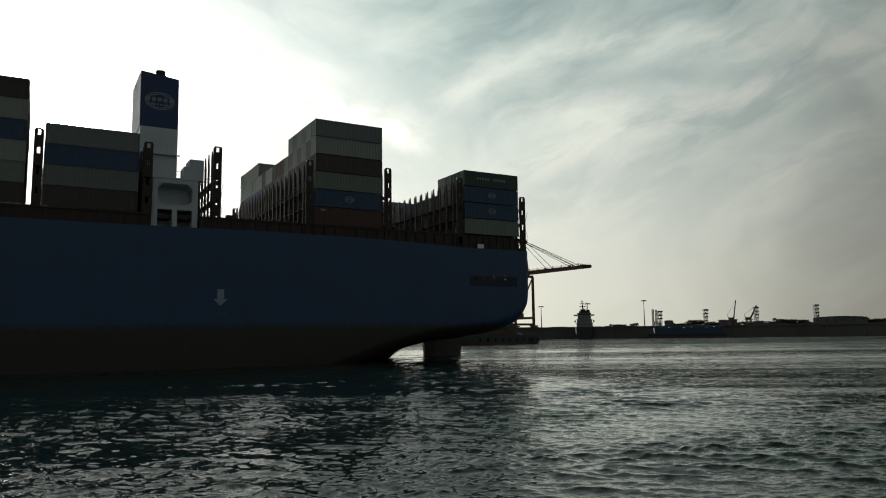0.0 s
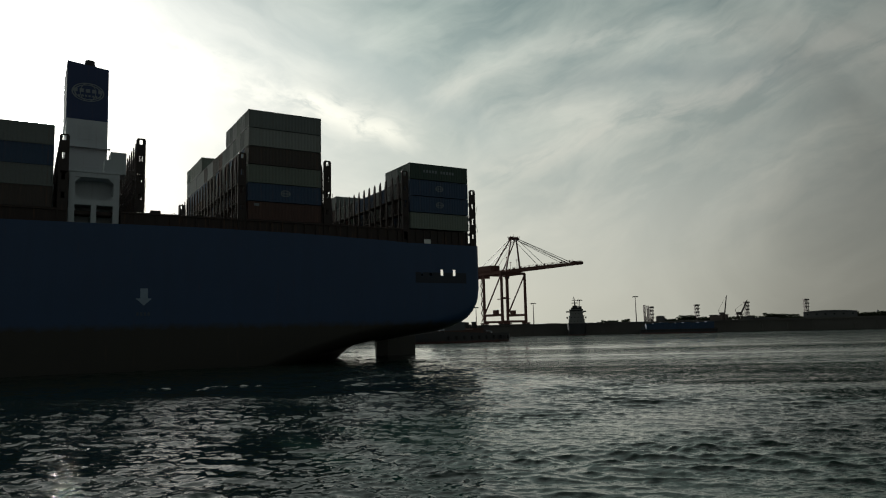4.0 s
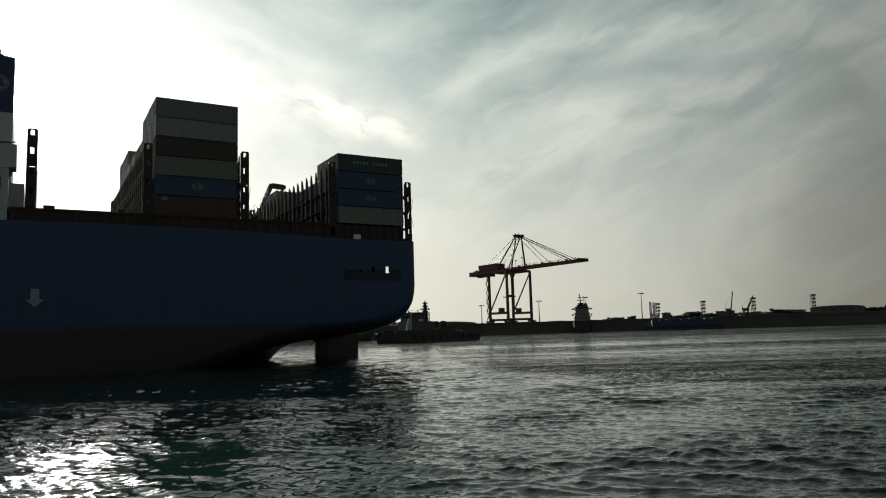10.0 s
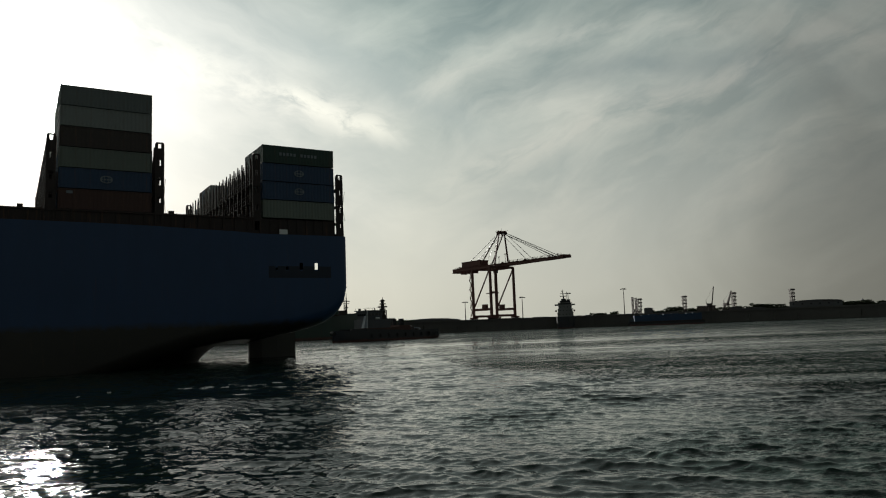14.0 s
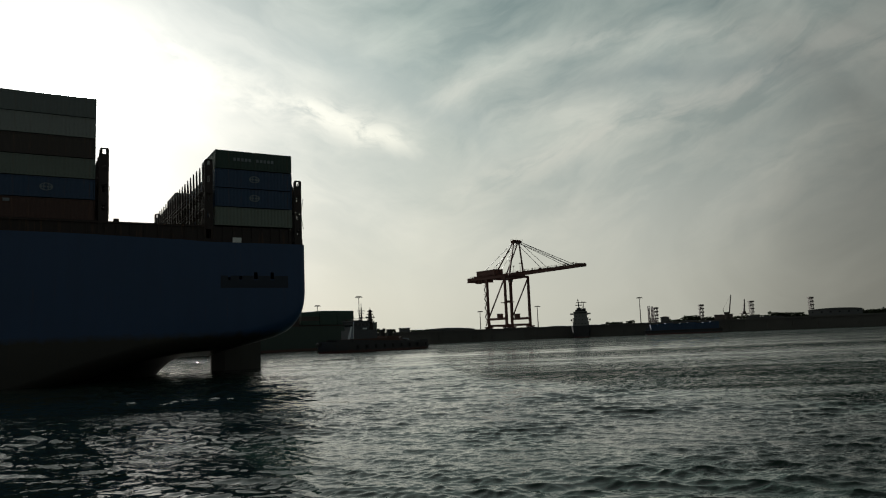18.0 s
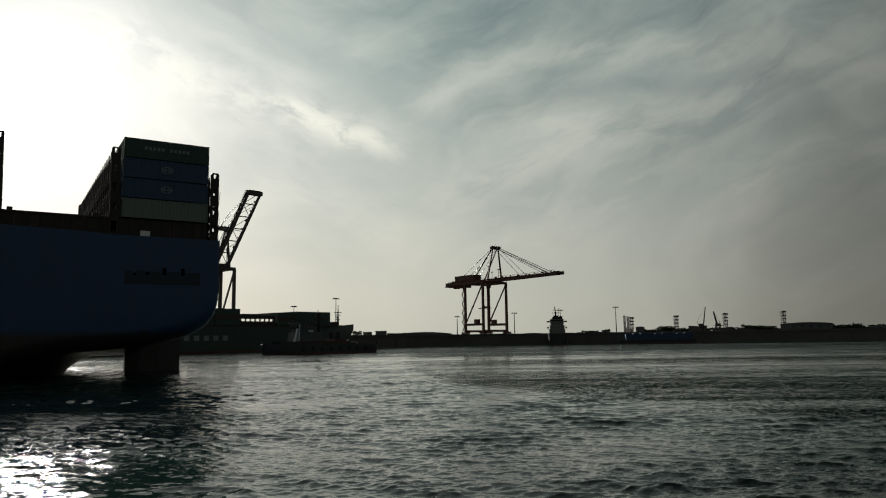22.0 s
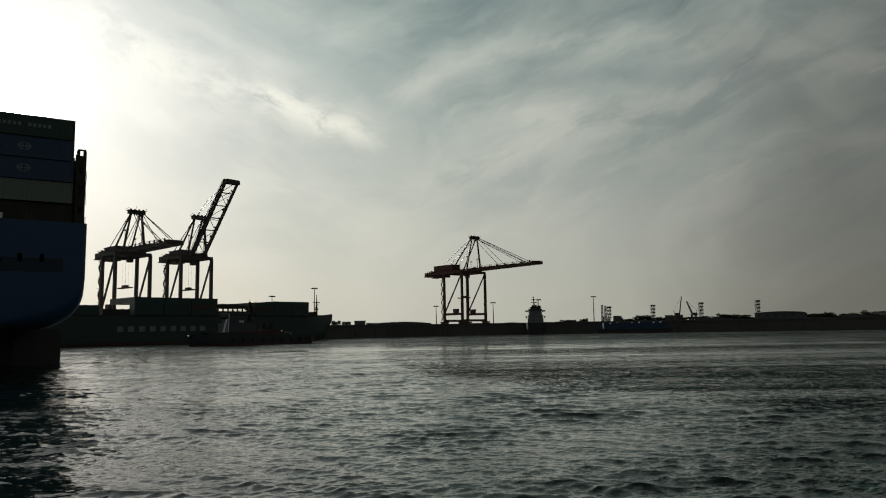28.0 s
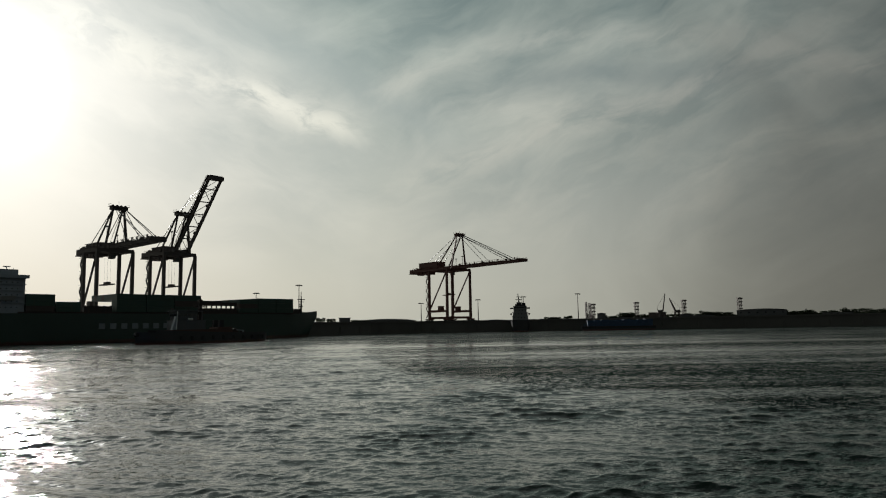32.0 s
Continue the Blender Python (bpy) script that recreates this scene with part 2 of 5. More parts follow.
WATER = water_material()
HULL_BLUE = hull_paint("blue_hull_paint", (0.013, 0.050, 0.130), (0.018, 0.0175, 0.0135), 6.3)
HULL_GREEN = hull_paint("green_hull_paint", (0.015, 0.04, 0.03), (0.06, 0.024, 0.018), 1.2)
HULL_TUG = hull_paint("tug_hull_paint", (0.02, 0.022, 0.026), (0.09, 0.025, 0.02), 0.6)
OXIDE = material("red_oxide_steel", (0.032, 0.019, 0.016), 0.62, 0.0, 0.35, 1.2, 0.2, 0.5)
DARK_STEEL = material("dark_lashing_steel", (0.034, 0.024, 0.022), 0.6, 0.2, 0.3, 2.0, 0.2, 0.4)
WHITE = material("white_ship_paint", (0.47, 0.51, 0.54), 0.45, 0.0, 0.12, 0.8, 0.1, 0.18)
FUNNEL_BLUE = material("blue_funnel_paint", (0.012, 0.035, 0.12), 0.45, 0.0, 0.2, 0.8, 0.1, 0.1)
MARK_DIM = material("faded_marking_paint", (0.21, 0.24, 0.26), 0.6, 0.0, 0.3, 3.0, 0.1, 0.1)
SIDE_DARK = material("dark_side_patch_paint", (0.006, 0.014, 0.032), 0.5, 0.0, 0.3, 1.0, 0.1)
ARROW = material("pale_blue_marking_paint", (0.28, 0.37, 0.47), 0.6, 0.0, 0.3, 3.0, 0.1, 0.1)
FAINT = material("faint_marking_paint", (0.05, 0.075, 0.11), 0.6, 0.0, 0.3, 3.0, 0.1)
TUG_HOUSE = material("slate_house_paint", (0.075, 0.08, 0.088), 0.5, 0.0, 0.3, 1.0, 0.1, 0.2)
MARK = material("white_marking_paint", (0.78, 0.78, 0.76), 0.6, 0.0, 0.2, 3.0, 0.1, 0.1)
SOOT = material("sooty_steel", (0.03, 0.03, 0.032), 0.7, 0.3, 0.3, 2.0)
CRANE = material("crane_paint", (0.10, 0.085, 0.08), 0.8, 0.1, 0.25, 0.6, 0.15, 0.3)
CRANE_RED = material("weathered_red_crane_paint", (0.10, 0.042, 0.034), 0.8, 0.1, 0.25, 0.6, 0.15, 0.3)
CABLE = material("steel_cable", (0.06, 0.06, 0.065), 0.5, 0.6, 0.2, 3.0)
QUAY = material("quay_concrete", (0.11, 0.105, 0.095), 0.85, 0.0, 0.45, 0.3, 0.5)
EARTH = material("harbour_ground", (0.10, 0.092, 0.075), 0.9, 0.0, 0.4, 0.15, 0.5)
SHED = material("ribbed_shed_cladding", (0.10, 0.105, 0.11), 0.6, 0.1, 0.3, 0.3, 0.2, 0.2)
SHED_PALE = material("weathered_grey_house_paint", (0.25, 0.25, 0.24), 0.6, 0.0, 0.3, 0.5, 0.2, 0.3)
LEAF = material("dusty_foliage", (0.05, 0.065, 0.03), 0.8, 0.0, 0.6, 2.0, 0.5)
TIMBER = material("rubber_fender", (0.02, 0.02, 0.021), 0.8, 0.0, 0.3, 3.0)
HOUSE_GREY = material("blue_grey_house_paint", (0.26, 0.29, 0.32), 0.5, 0.0, 0.25, 1.0, 0.1, 0.2)
GLASS = material("dark_bridge_glass", (0.02, 0.025, 0.03), 0.12, 0.0, 0.1, 1.0, 0.02)
BOX_PAINT = {
    "slate": material("slate_grey_container_paint", (0.14, 0.16, 0.155), 0.5, 0.0, 0.25, 0.5, 0.15, 0.3),
    "pale": material("pale_grey_container_paint", (0.25, 0.27, 0.255), 0.5, 0.0, 0.2, 0.5, 0.15, 0.3),
    "brown": material("brown_container_paint", (0.046, 0.034, 0.028), 0.55, 0.0, 0.25, 0.5, 0.15, 0.4),
    "sage": material("pale_green_container_paint", (0.155, 0.185, 0.155), 0.5, 0.0, 0.25, 0.5, 0.15, 0.3),
    "blue": material("blue_container_paint", (0.018, 0.054, 0.118), 0.5, 0.0, 0.25, 0.5, 0.15, 0.3),
    "red": material("rust_red_container_paint", (0.068, 0.028, 0.02), 0.55, 0.0, 0.25, 0.5, 0.15, 0.4),
    "green": material("dark_green_container_paint", (0.02, 0.055, 0.04), 0.5, 0.0, 0.25, 0.5, 0.15, 0.3),
}


# ---------------------------------------------------------------- mesh helpers
class Solid:
    """Gathers boxes, beams and tubes into one mesh."""

    def __init__(self):
        self.v, self.f = [], []

    def hexa(self, c):
        k = len(self.v)
        self.v += [tuple(p) for p in c]
        self.f += [(k, k + 3, k + 2, k + 1), (k + 4, k + 5, k + 6, k + 7), (k, k + 1, k + 5, k + 4), (k + 1, k + 2, k + 6, k + 5),
                   (k + 2, k + 3, k + 7, k + 6), (k + 3, k, k + 4, k + 7)]
        return self

    def box(self, x0, x1, y0, y1, z0, z1):
        x0, x1, y0, y1, z0, z1 = min(x0, x1), max(x0, x1), min(y0, y1), max(y0, y1), min(z0, z1), max(z0, z1)
        return self.hexa([(x0, y0, z0), (x1, y0, z0), (x1, y1, z0), (x0, y1, z0), (x0, y0, z1), (x1, y0, z1), (x1, y1, z1), (x0, y1, z1)])

    def beam(self, p, q, w, h=None, w2=None, h2=None):
        """A box section from p to q, w wide across and h deep; w2, h2 at the far end."""
        p, q = Vector(p), Vector(q)
        h = w if h is None else h
        w2, h2 = w if w2 is None else w2, h if h2 is None else h2
        d = (q - p).normalized()
        s = d.cross(Vector((0, 0, 1)))
        s = Vector((1, 0, 0)) if s.length < 1e-4 else s.normalized()
        u = s.cross(d)
        c = []
        for o, a, b in ((p, w / 2, h / 2), (q, w2 / 2, h2 / 2)):
            c += [o - s * a - u * b, o + s * a - u * b, o + s * a + u * b, o - s * a + u * b]
        return self.hexa(c)

    def tube(self, p, q, r, r2=None, n=8):
        p, q = Vector(p), Vector(q)
        r2 = r if r2 is None else r2
        d = (q - p).normalized()
        s = d.cross(Vector((0, 0, 1)))
        s = Vector((1, 0, 0)) if s.length < 1e-4 else s.normalized()
        u = s.cross(d)
        k = len(self.v)
        for o, a in ((p, r), (q, r2)):
            self.v += [tuple(o + (s * cos(2 * pi * i / n) + u * sin(2 * pi * i / n)) * a) for i in range(n)]
        self.f += [(k + i, k + (i + 1) % n, k + n + (i + 1) % n, k + n + i) for i in range(n)]
        self.f += [tuple(k + n - 1 - i for i in range(n)), tuple(k + n + i for i in range(n))]
        return self

    def slab(self, outline, z0, z1):
        """An upright prism over a flat outline (x, y), counter-clockwise."""
        k, n = len(self.v), len(outline)
        self.v += [(x, y, z0) for x, y in outline] + [(x, y, z1) for x, y in outline]
        self.f += [(k + i, k + (i + 1) % n, k + n + (i + 1) % n, k + n + i) for i in range(n)]
        self.f += [tuple(k + n - 1 - i for i in range(n)), tuple(k + n + i for i in range(n))]
        return self

    def side(self, outline, y0, y1):
        """A prism over an outline (x, z), counter-clockwise seen from -y, between y0 and y1."""
        k, n = len(self.v), len(outline)
        self.v += [(x, y0, z) for x, z in outline] + [(x, y1, z) for x, z in outline]
        self.f += [(k + i, k + n + i, k + n + (i + 1) % n, k + (i + 1) % n) for i in range(n)]
        self.f += [tuple(k + i for i in range(n)), tuple(k + 2 * n - 1 - i for i in range(n))]
        return self

    def ring(self, c, r, w, n=24, sx=1.0):
        """A flat ring in the xz plane at c, facing +y."""
        k = len(self.v)
        for rr in (r - w / 2, r + w / 2):
            self.v += [(c[0] + sx * rr * cos(2 * pi * i / n), c[1], c[2] + rr * sin(2 * pi * i / n)) for i in range(n)]
        self.f += [(k + i, k + n + i, k + n + (i + 1) % n, k + (i + 1) % n) for i in range(n)]
        return self

    def mesh(self, name, mat, smooth=False):
        me = bpy.data.meshes.new(name)
        me.from_pydata(self.v, [], self.f)
        me.materials.append(mat)
        if smooth:
            me.shade_smooth()
        me.update()
        return me


def part(name, solid, mat, parent, label="", smooth=False):
    """One mesh object under a thing or a part. solid: a Solid, or a mesh to share."""
    me = solid if isinstance(solid, bpy.types.Mesh) else solid.mesh(name, mat, smooth)
    ob = new(name, me)
    ob.parent = parent
    return tagged(ob, label)


def thing(name, m, label, category, group="", kind=""):
    ob = new(name)
    ob.empty_display_size = 0.5
    ob.matrix_world = m
    return tagged(ob, label, category, group, kind)


def polar(az, d, z=0.0):
    """The point d metres from the eye's foot at that heading in degrees."""
    return Vector((d * sin(radians(az)), d * cos(radians(az)), z))


def height(el, d):
    return EYE.z + d * tan(radians(el - 0.14))


# ---------------------------------------------------------------- the container ship's course
# Its own space: x forward, y to the near side (0 is the side plating), z up from the water. The far side is at -BEAM.
COURSE, BEAM = 216.41, 51.0
AHEAD = Vector((cos(radians(COURSE)), sin(radians(COURSE)), 0))


def ship_pose(t):
    run = 2.386 * t + 0.00323 * t * t - 0.0000068 * t ** 3
    return Matrix.Translation(Vector((-34.25, 112.75, 0)) + AHEAD * run) @ pose(0, 0, 0, 0, 0, COURSE)


def tug_pose(t):
    return pose(-14.81 - 2.35 * t - 0.0075 * t * t, 303.03 - 1.0 * t - 0.0029 * t * t, 0, 0, 0, 223.8)


CARGO = []          # what rides on the ship

# ---------------------------------------------------------------- water
def make_water():
    """One sheet to the horizon: a fan of cells, fine before the camera, with wind waves that fade out with the distance."""
    rng = np.random.default_rng(4)
    front = np.radians(np.linspace(-47, 41, 840))
    back = np.radians(np.linspace(41, 313, 64)[1:-1])
    th = np.concatenate([front, back])
    r = np.concatenate([np.geomspace(11.0, 420.0, 1080), np.array([480.0, 560, 700, 900, 1300, 2000, 3200, 4700])])
    nr, nt = len(r), len(th)
    R, TH = np.meshgrid(r, th, indexing="ij")
    X, Y = R * np.sin(TH), R * np.cos(TH)
    Z = np.zeros_like(X)
    # wave trains: length, height and a heading spread about the wind
    cell = np.maximum(R * (front[1] - front[0]), np.gradient(r)[:, None] * np.ones_like(R))
    patchy = np.ones_like(X)
    for i in range(14):
        lam, head = rng.uniform(3.0, 14.0), rng.uniform(0, 2 * pi)
        patchy += 0.13 * np.sin(2 * pi / lam * (X * cos(head) + 0.6 * Y * sin(head)) + rng.random() * 6.3)
    patchy = np.clip(patchy, 0.35, 2.0)
    # the longer waves come in groups, and stand higher to the east
    groups = np.ones_like(X)
    for i in range(9):
        lam, head = rng.uniform(7.0, 26.0), rng.uniform(0, 2 * pi)
        groups += 0.14 * np.sin(2 * pi / lam * (0.8 * X * cos(head) + Y * sin(head)) + rng.random() * 6.3)
    groups = np.clip(groups, 0.3, 2.0) * (1 + 0.25 * np.clip((TH - radians(6)) / radians(16), 0, 1))
    # a wind front lies across the basin: beyond it short steep ripples, on this side longer waves
    front_y = 27 + 36 * np.exp(-np.clip(X - 2.5, -60, 60) / 18) + 2.5 * np.sin(X / 5.3) + 1.5 * np.sin(X / 2.1 + 1)
    inside = np.clip((Y - front_y) / 9, 0, 1) * np.clip((290 - R) / 60, 0, 1) * np.clip((TH - radians(-17)) / radians(17), 0, 1)
    far_out = np.clip((R - 200) / 120, 0, 1)
    ruffle = 0.23 + 0.24 * np.clip((R - 30) / 70, 0, 1) + 2.5 * inside + 3.3 * far_out + 0.4 * np.clip((TH - radians(10)) / radians(15), 0, 1) * (TH < 1.2)
    # the ship's wake: smooth water in streaks along her track, a low ridge at each edge
    track = Vector((-34.25, 112.75, 0)) - Vector((-AHEAD.y, AHEAD.x, 0)) * (BEAM / 2)
    off = (X - track.x) * -AHEAD.y + (Y - track.y) * AHEAD.x
    run = (X - track.x) * AHEAD.x + (Y - track.y) * AHEAD.y
    streaks = np.zeros_like(X)
    for i in range(7):
        streaks += np.sin(off * 2 * pi / rng.uniform(4, 17) + 0.8 * np.sin(run / rng.uniform(15, 40) + i) + rng.random() * 6.3) / 7
    belt = np.exp(-(off / 24) ** 4)
    ruffle *= 1 - belt * np.clip(0.42 + 1.3 * streaks, 0, 0.7)
    DX, DY = np.zeros_like(X), np.zeros_like(X)
    for i in range(150):
        short = i < 70
        lam = 0.17 * (0.6 / 0.17) ** rng.random() if short else 0.6 * (3.2 / 0.6) ** rng.random()
        head = radians(-98) + rng.normal(0, 0.6 if short else 0.55)
        slope = (0.0175 if short else 0.0195 * (1.2 / lam) ** 0.35) * (0.4 + 1.2 * rng.random())
        k = 2 * pi / lam
        ph = k * (X * cos(head) + Y * sin(head)) + rng.random() * 2 * pi
        keep = np.clip((lam / cell - 2.0) / 1.4, 0, 1) * (patchy * (1.0 + 1.2 * inside) if short else groups * (1.1 - 0.5 * inside))
        high = slope / k * keep
        Z += high * np.sin(ph)
        # the water heaps up under each crest
        heap = high * np.cos(ph) * (0.9 if short else 1.5)
        DX += heap * cos(head)
        DY += heap * sin(head)
    still = np.clip((330 - R) / 180, 0, 1) * np.clip((R - 11) / 3, 0, 1)
    quiet = (TH > radians(41.2)) & (TH < radians(312.5))
    still[quiet] = 0
    verts = np.stack([X + DX * still, Y + DY * still, Z * still], -1).reshape(-1, 3)
    i, j = np.meshgrid(np.arange(nr - 1), np.arange(nt), indexing="ij")
    j2 = (j + 1) % nt
    quads = np.stack([i * nt + j, i * nt + j2, (i + 1) * nt + j2, (i + 1) * nt + j], -1).reshape(-1, 4)
    # the basin under the camera closes in a fan about one middle point
    verts = np.concatenate([verts, [[0.0, 0.0, 0.0]]])
    ring = np.arange(nt)
    tris = np.stack([np.full(nt, len(verts) - 1), (ring + 1) % nt, ring], -1)
    me = bpy.data.meshes.new("water")
    nv, nf = len(verts), len(quads)
    me.vertices.add(nv)
    me.vertices.foreach_set("co", verts.ravel())
    me.loops.add(nf * 4 + nt * 3)
    me.loops.foreach_set("vertex_index", np.concatenate([quads.ravel(), tris.ravel()]))
    me.polygons.add(nf + nt)
    me.polygons.foreach_set("loop_start", np.concatenate([np.arange(nf) * 4, nf * 4 + np.arange(nt) * 3]))
    me.update(calc_edges=True)
    me.validate()
    me.attributes.new("ruffle", "FLOAT", "POINT").data.foreach_set("value", np.append(ruffle.ravel(), 0.7).astype(np.float32))
    me.materials.append(WATER)
    me.shade_smooth()
    return tagged(new("water", me), "dark green rippled harbour water with wind waves", "water", kind="structure")


WATER_SHEET = make_water()

# ---------------------------------------------------------------- shore
LAND = 8.3
SHORE = [(-700, -330), (-417, 23), (-261, 218), (-104, 413), (-88, 434), (-62, 470), (-30, 506), (0, 518), (60, 520), (150, 512), (240, 492),
         (330, 474), (520, 470), (900, 520), (2600, 700)]
INLAND = [(2600, 3800), (-2600, 3800), (-2600, -330)]


def make_shore():
    land = Solid().slab(SHORE + INLAND, -4, LAND)
    tagged(new("ground", land.mesh("ground", EARTH)), "flat dusty harbour land behind the quays", "ground", kind="structure")
    # quay wall: coping and fender piers, proud of the land's edge
    quay = thing("quay_wall", pose(0, 0, 0), "dark concrete quay wall with coping and rubber fenders", "quay", kind="structure")
    rng = random.Random(5)
    for a, b in zip(SHORE[1:-2], SHORE[2:-1]):
        p, q = Vector((*a, 0)), Vector((*b, 0))
        n = (q - p).normalized().cross(Vector((0, 0, 1)))
        part("coping", Solid().beam(p + n * 0.3 + Vector((0, 0, LAND - 0.35)), q + n * 0.3 + Vector((0, 0, LAND - 0.35)), 1.4, 1.1), QUAY, quay)
        part("wall_face", Solid().beam(p + n * 0.05 + Vector((0, 0, 3.0)), q + n * 0.05 + Vector((0, 0, 3.0)), 0.5, 10.6), QUAY, quay)
        steps = int((q - p).length / 17)
        for i in range(steps):
            o = p.lerp(q, (i + 0.5 + rng.uniform(-0.3, 0.3)) / steps) + n * 0.55
            top = LAND - rng.uniform(2.2, 4.5)
            part("fender", Solid().beam(o + Vector((0, 0, 0.8)), o + Vector((0, 0, top)), rng.uniform(0.5, 0.9), 0.9), QUAY, quay)


make_shore()


# ---------------------------------------------------------------- container ship
def hull_section(zd, zb, zc, half, r=2.6, slim=1.0):
    """One half of a cross section: deck edge, side, turn of bilge, then the bottom in to the keel line (slim > 1 draws a narrow skeg)."""
    zs = zb + r
    pts = [(half, zd), (half, zs + (zd - zs) * 0.75), (half, zs + (zd - zs) * 0.5), (half, zs + (zd - zs) * 0.25)]
    for i in range(9):
        a = i / 8 * pi / 2
        pts.append((half - r * (1 - cos(a)), zs - r * sin(a)))
    for i in range(1, 13):
        k = i / 12
        pts.append(((half - r) * (1 - k), zb + (zc - zb) * k ** slim))
    return pts


def round_section(zd, zs, zc, half, n=13):
    """A rounder small-ship half section from the deck edge down to the keel."""
    pts = [(half, zd), (half, zs + (zd - zs) * 0.75), (half, zs + (zd - zs) * 0.5), (half, zs + (zd - zs) * 0.25)]
    for i in range(n):
        a = i / (n - 1) * pi / 2
        pts.append((half * cos(a) ** 0.7, zs - (zs - zc) * sin(a) ** 0.95))
    return pts


def ship_hull(stations, mid):
    """A plated shell through (x, deck, bottom at the bilge, keel, half breadth, skeg slimness; none for a round section)."""
    v, f = [], []
    rows = []
    for x, zd, zb, zc, half, slim in stations:
        sec = hull_section(zd, zb, zc, half, min(2.6, half * 0.4), slim) if slim else round_section(zd, zb, zc, half)
        full = [(mid + y, z) for y, z in sec] + [(mid - y, z) for y, z in reversed(sec[:-1])]
        rows.append(len(v))
        v += [(x, y, z) for y, z in full]
        m = len(full)
    for a, b in zip(rows, rows[1:]):
        f += [(a + i, a + i + 1, b + i + 1, b + i) for i in range(m - 1)]
    s = Solid()
    s.v, s.f = v, f
    return s, m, rows


def make_container_ship():
    ship = thing("container_ship", ship_pose(0), "huge blue-hulled container ship under way, with funnel aft and deck cargo", "ship")
    mid = -BEAM / 2
    H = BEAM / 2
    aft = [(-43.1, 20.4, 9.7, 9.5, H - 0.3, 1), (-42.8, 20.4, 8.8, 8.5, H - 0.08, 1), (-42.2, 20.4, 7.9, 7.5, H, 1), (-41.2, 20.4, 6.9, 6.4, H, 1),
           (-39.6, 20.4, 6.0, 5.6, H, 1), (-38.2, 20.4, 5.5, 5.1, H, 1)]
    fore = [(-28.4, 20.4, 3.9, 2.8, H, 1.3), (-27.3, 20.45, 3.8, 2.5, H, 1.6), (-26.4, 20.5, 3.75, 2.0, H, 2), (-25.6, 20.55, 3.7, 1.35, H, 2), (-24.8, 20.6, 3.65, 0.6, H, 2.2), (-24.2, 20.65, 3.6, -0.3, H, 2.2),
            (-23.4, 20.65, 3.5, -1.8, H, 2.2), (-21.5, 20.7, 3.2, -5.0, H, 2.2), (-18, 20.8, 2.5, -8.0, H, 2), (-12, 21, 0.8, -9.0, H, 2), (-6, 21.1, -1.2, -9.2, H, 1.6), (8, 21.2, -6.0, -9.4, H, 1),
            (30, 21.0, -9, -9.5, H, 1), (60, 21.0, -9, -9.5, H, 1), (150, 21, -9, -9.5, H, 1), (215, 21.5, -8, -9.5, H, 1), (250, 23, -6, -9.5, H * 0.86, 1),
            (285, 25, -5, -9.5, H * 0.5, 1), (310, 27, -3, -9, H * 0.16, 1), (318, 27.5, 0, -8.5, 0.5, 1)]
    # the stretch between is made in strips round the mooring openings
    s, m, rows = ship_hull(fore, mid)
    part("hull", s, HULL_BLUE, ship, "blue topsides over dark red boot topping, scuffed plating", True)
    s, m, rows = ship_hull(aft + [(-34.4, 20.4, 4.6, 3.1, H, 1.2), (-33.6, 20.4, 4.5, 2.85, H, 1.2)] + fore[:1], mid)
    quarter = Solid()
    quarter.v = s.v
    # leave out the upper near-side band between the last aft stations; it is plated below with openings cut through
    band = {0, 1, 2}
    quarter.f = [face for face in s.f if not (min(i // m for i in face) >= 5 and min(i % m for i in face) in band)]
    part("stern_quarter", quarter, HULL_BLUE, ship, "rounded blue stern counter overhanging the water", True)
    # near-side plating from x -38.2 to -28.4, with four openings
    ztop, zlow = 20.4, 9.9
    holes = [(-31.2, -30.85, 14.6, 15.0), (-33.0, -32.55, 14.65, 15.2), (-35.4, -34.85, 14.7, 15.8), (-38.0, -37.45, 14.7, 15.8)]
    xs = [-38.22, -38.0, -37.45, -35.4, -34.85, -33.0, -32.55, -31.2, -30.85, -28.38]
    for x0, x1 in zip(xs, xs[1:]):
        hole = [h for h in holes if abs(h[0] - x0) < 0.01]
        if hole:
            part("side_plating", Solid().box(x0, x1, -0.06, 0.004, zlow, hole[0][2]), HULL_BLUE, ship)
            part("side_plating", Solid().box(x0, x1, -0.06, 0.004, hole[0][3], ztop), HULL_BLUE, ship)
        else:
            part("side_plating", Solid().box(x0, x1, -0.06, 0.004, zlow, ztop), HULL_BLUE, ship)
    # transom with two mooring openings
    sec = hull_section(20.4, 9.7, 9.5, H - 0.3)
    low = [(mid + y, z) for y, z in sec if z < 12.31] + [(mid - y, z) for y, z in reversed(sec[:-1]) if z < 12.31]
    tr = Solid()
    tr.v = [(-43.1, y, z) for y, z in low]
    tr.f = [tuple(range(len(low)))]
    y_in = [-0.3, -6.5, -16.0, -35.0, -44.5, -BEAM + 0.3]
    for i, (a, b) in enumerate(zip(y_in, y_in[1:])):
        if i % 2:
            tr.box(-43.15, -43.0, b, a, 12.3, 14.6)
            tr.box(-43.15, -43.0, b, a, 17.3, 20.4)
        else:
            tr.box(-43.15, -43.0, b, a, 12.3, 20.4)
    part("transom", tr, HULL_BLUE, ship, "flat blue transom with open mooring bays")
    deck = Solid().box(-42.9, -26, -BEAM + 0.15, -0.15, 19.9, 20.3).box(-26, 215, -BEAM + 0.15, -0.15, 20.0, 20.45)
    part("weather_deck", deck, OXIDE, ship, "red oxide steel deck")
    part("mooring_deck", Solid().box(-42.7, -24, -BEAM + 1, -1, 13.2, 13.5), OXIDE, ship)
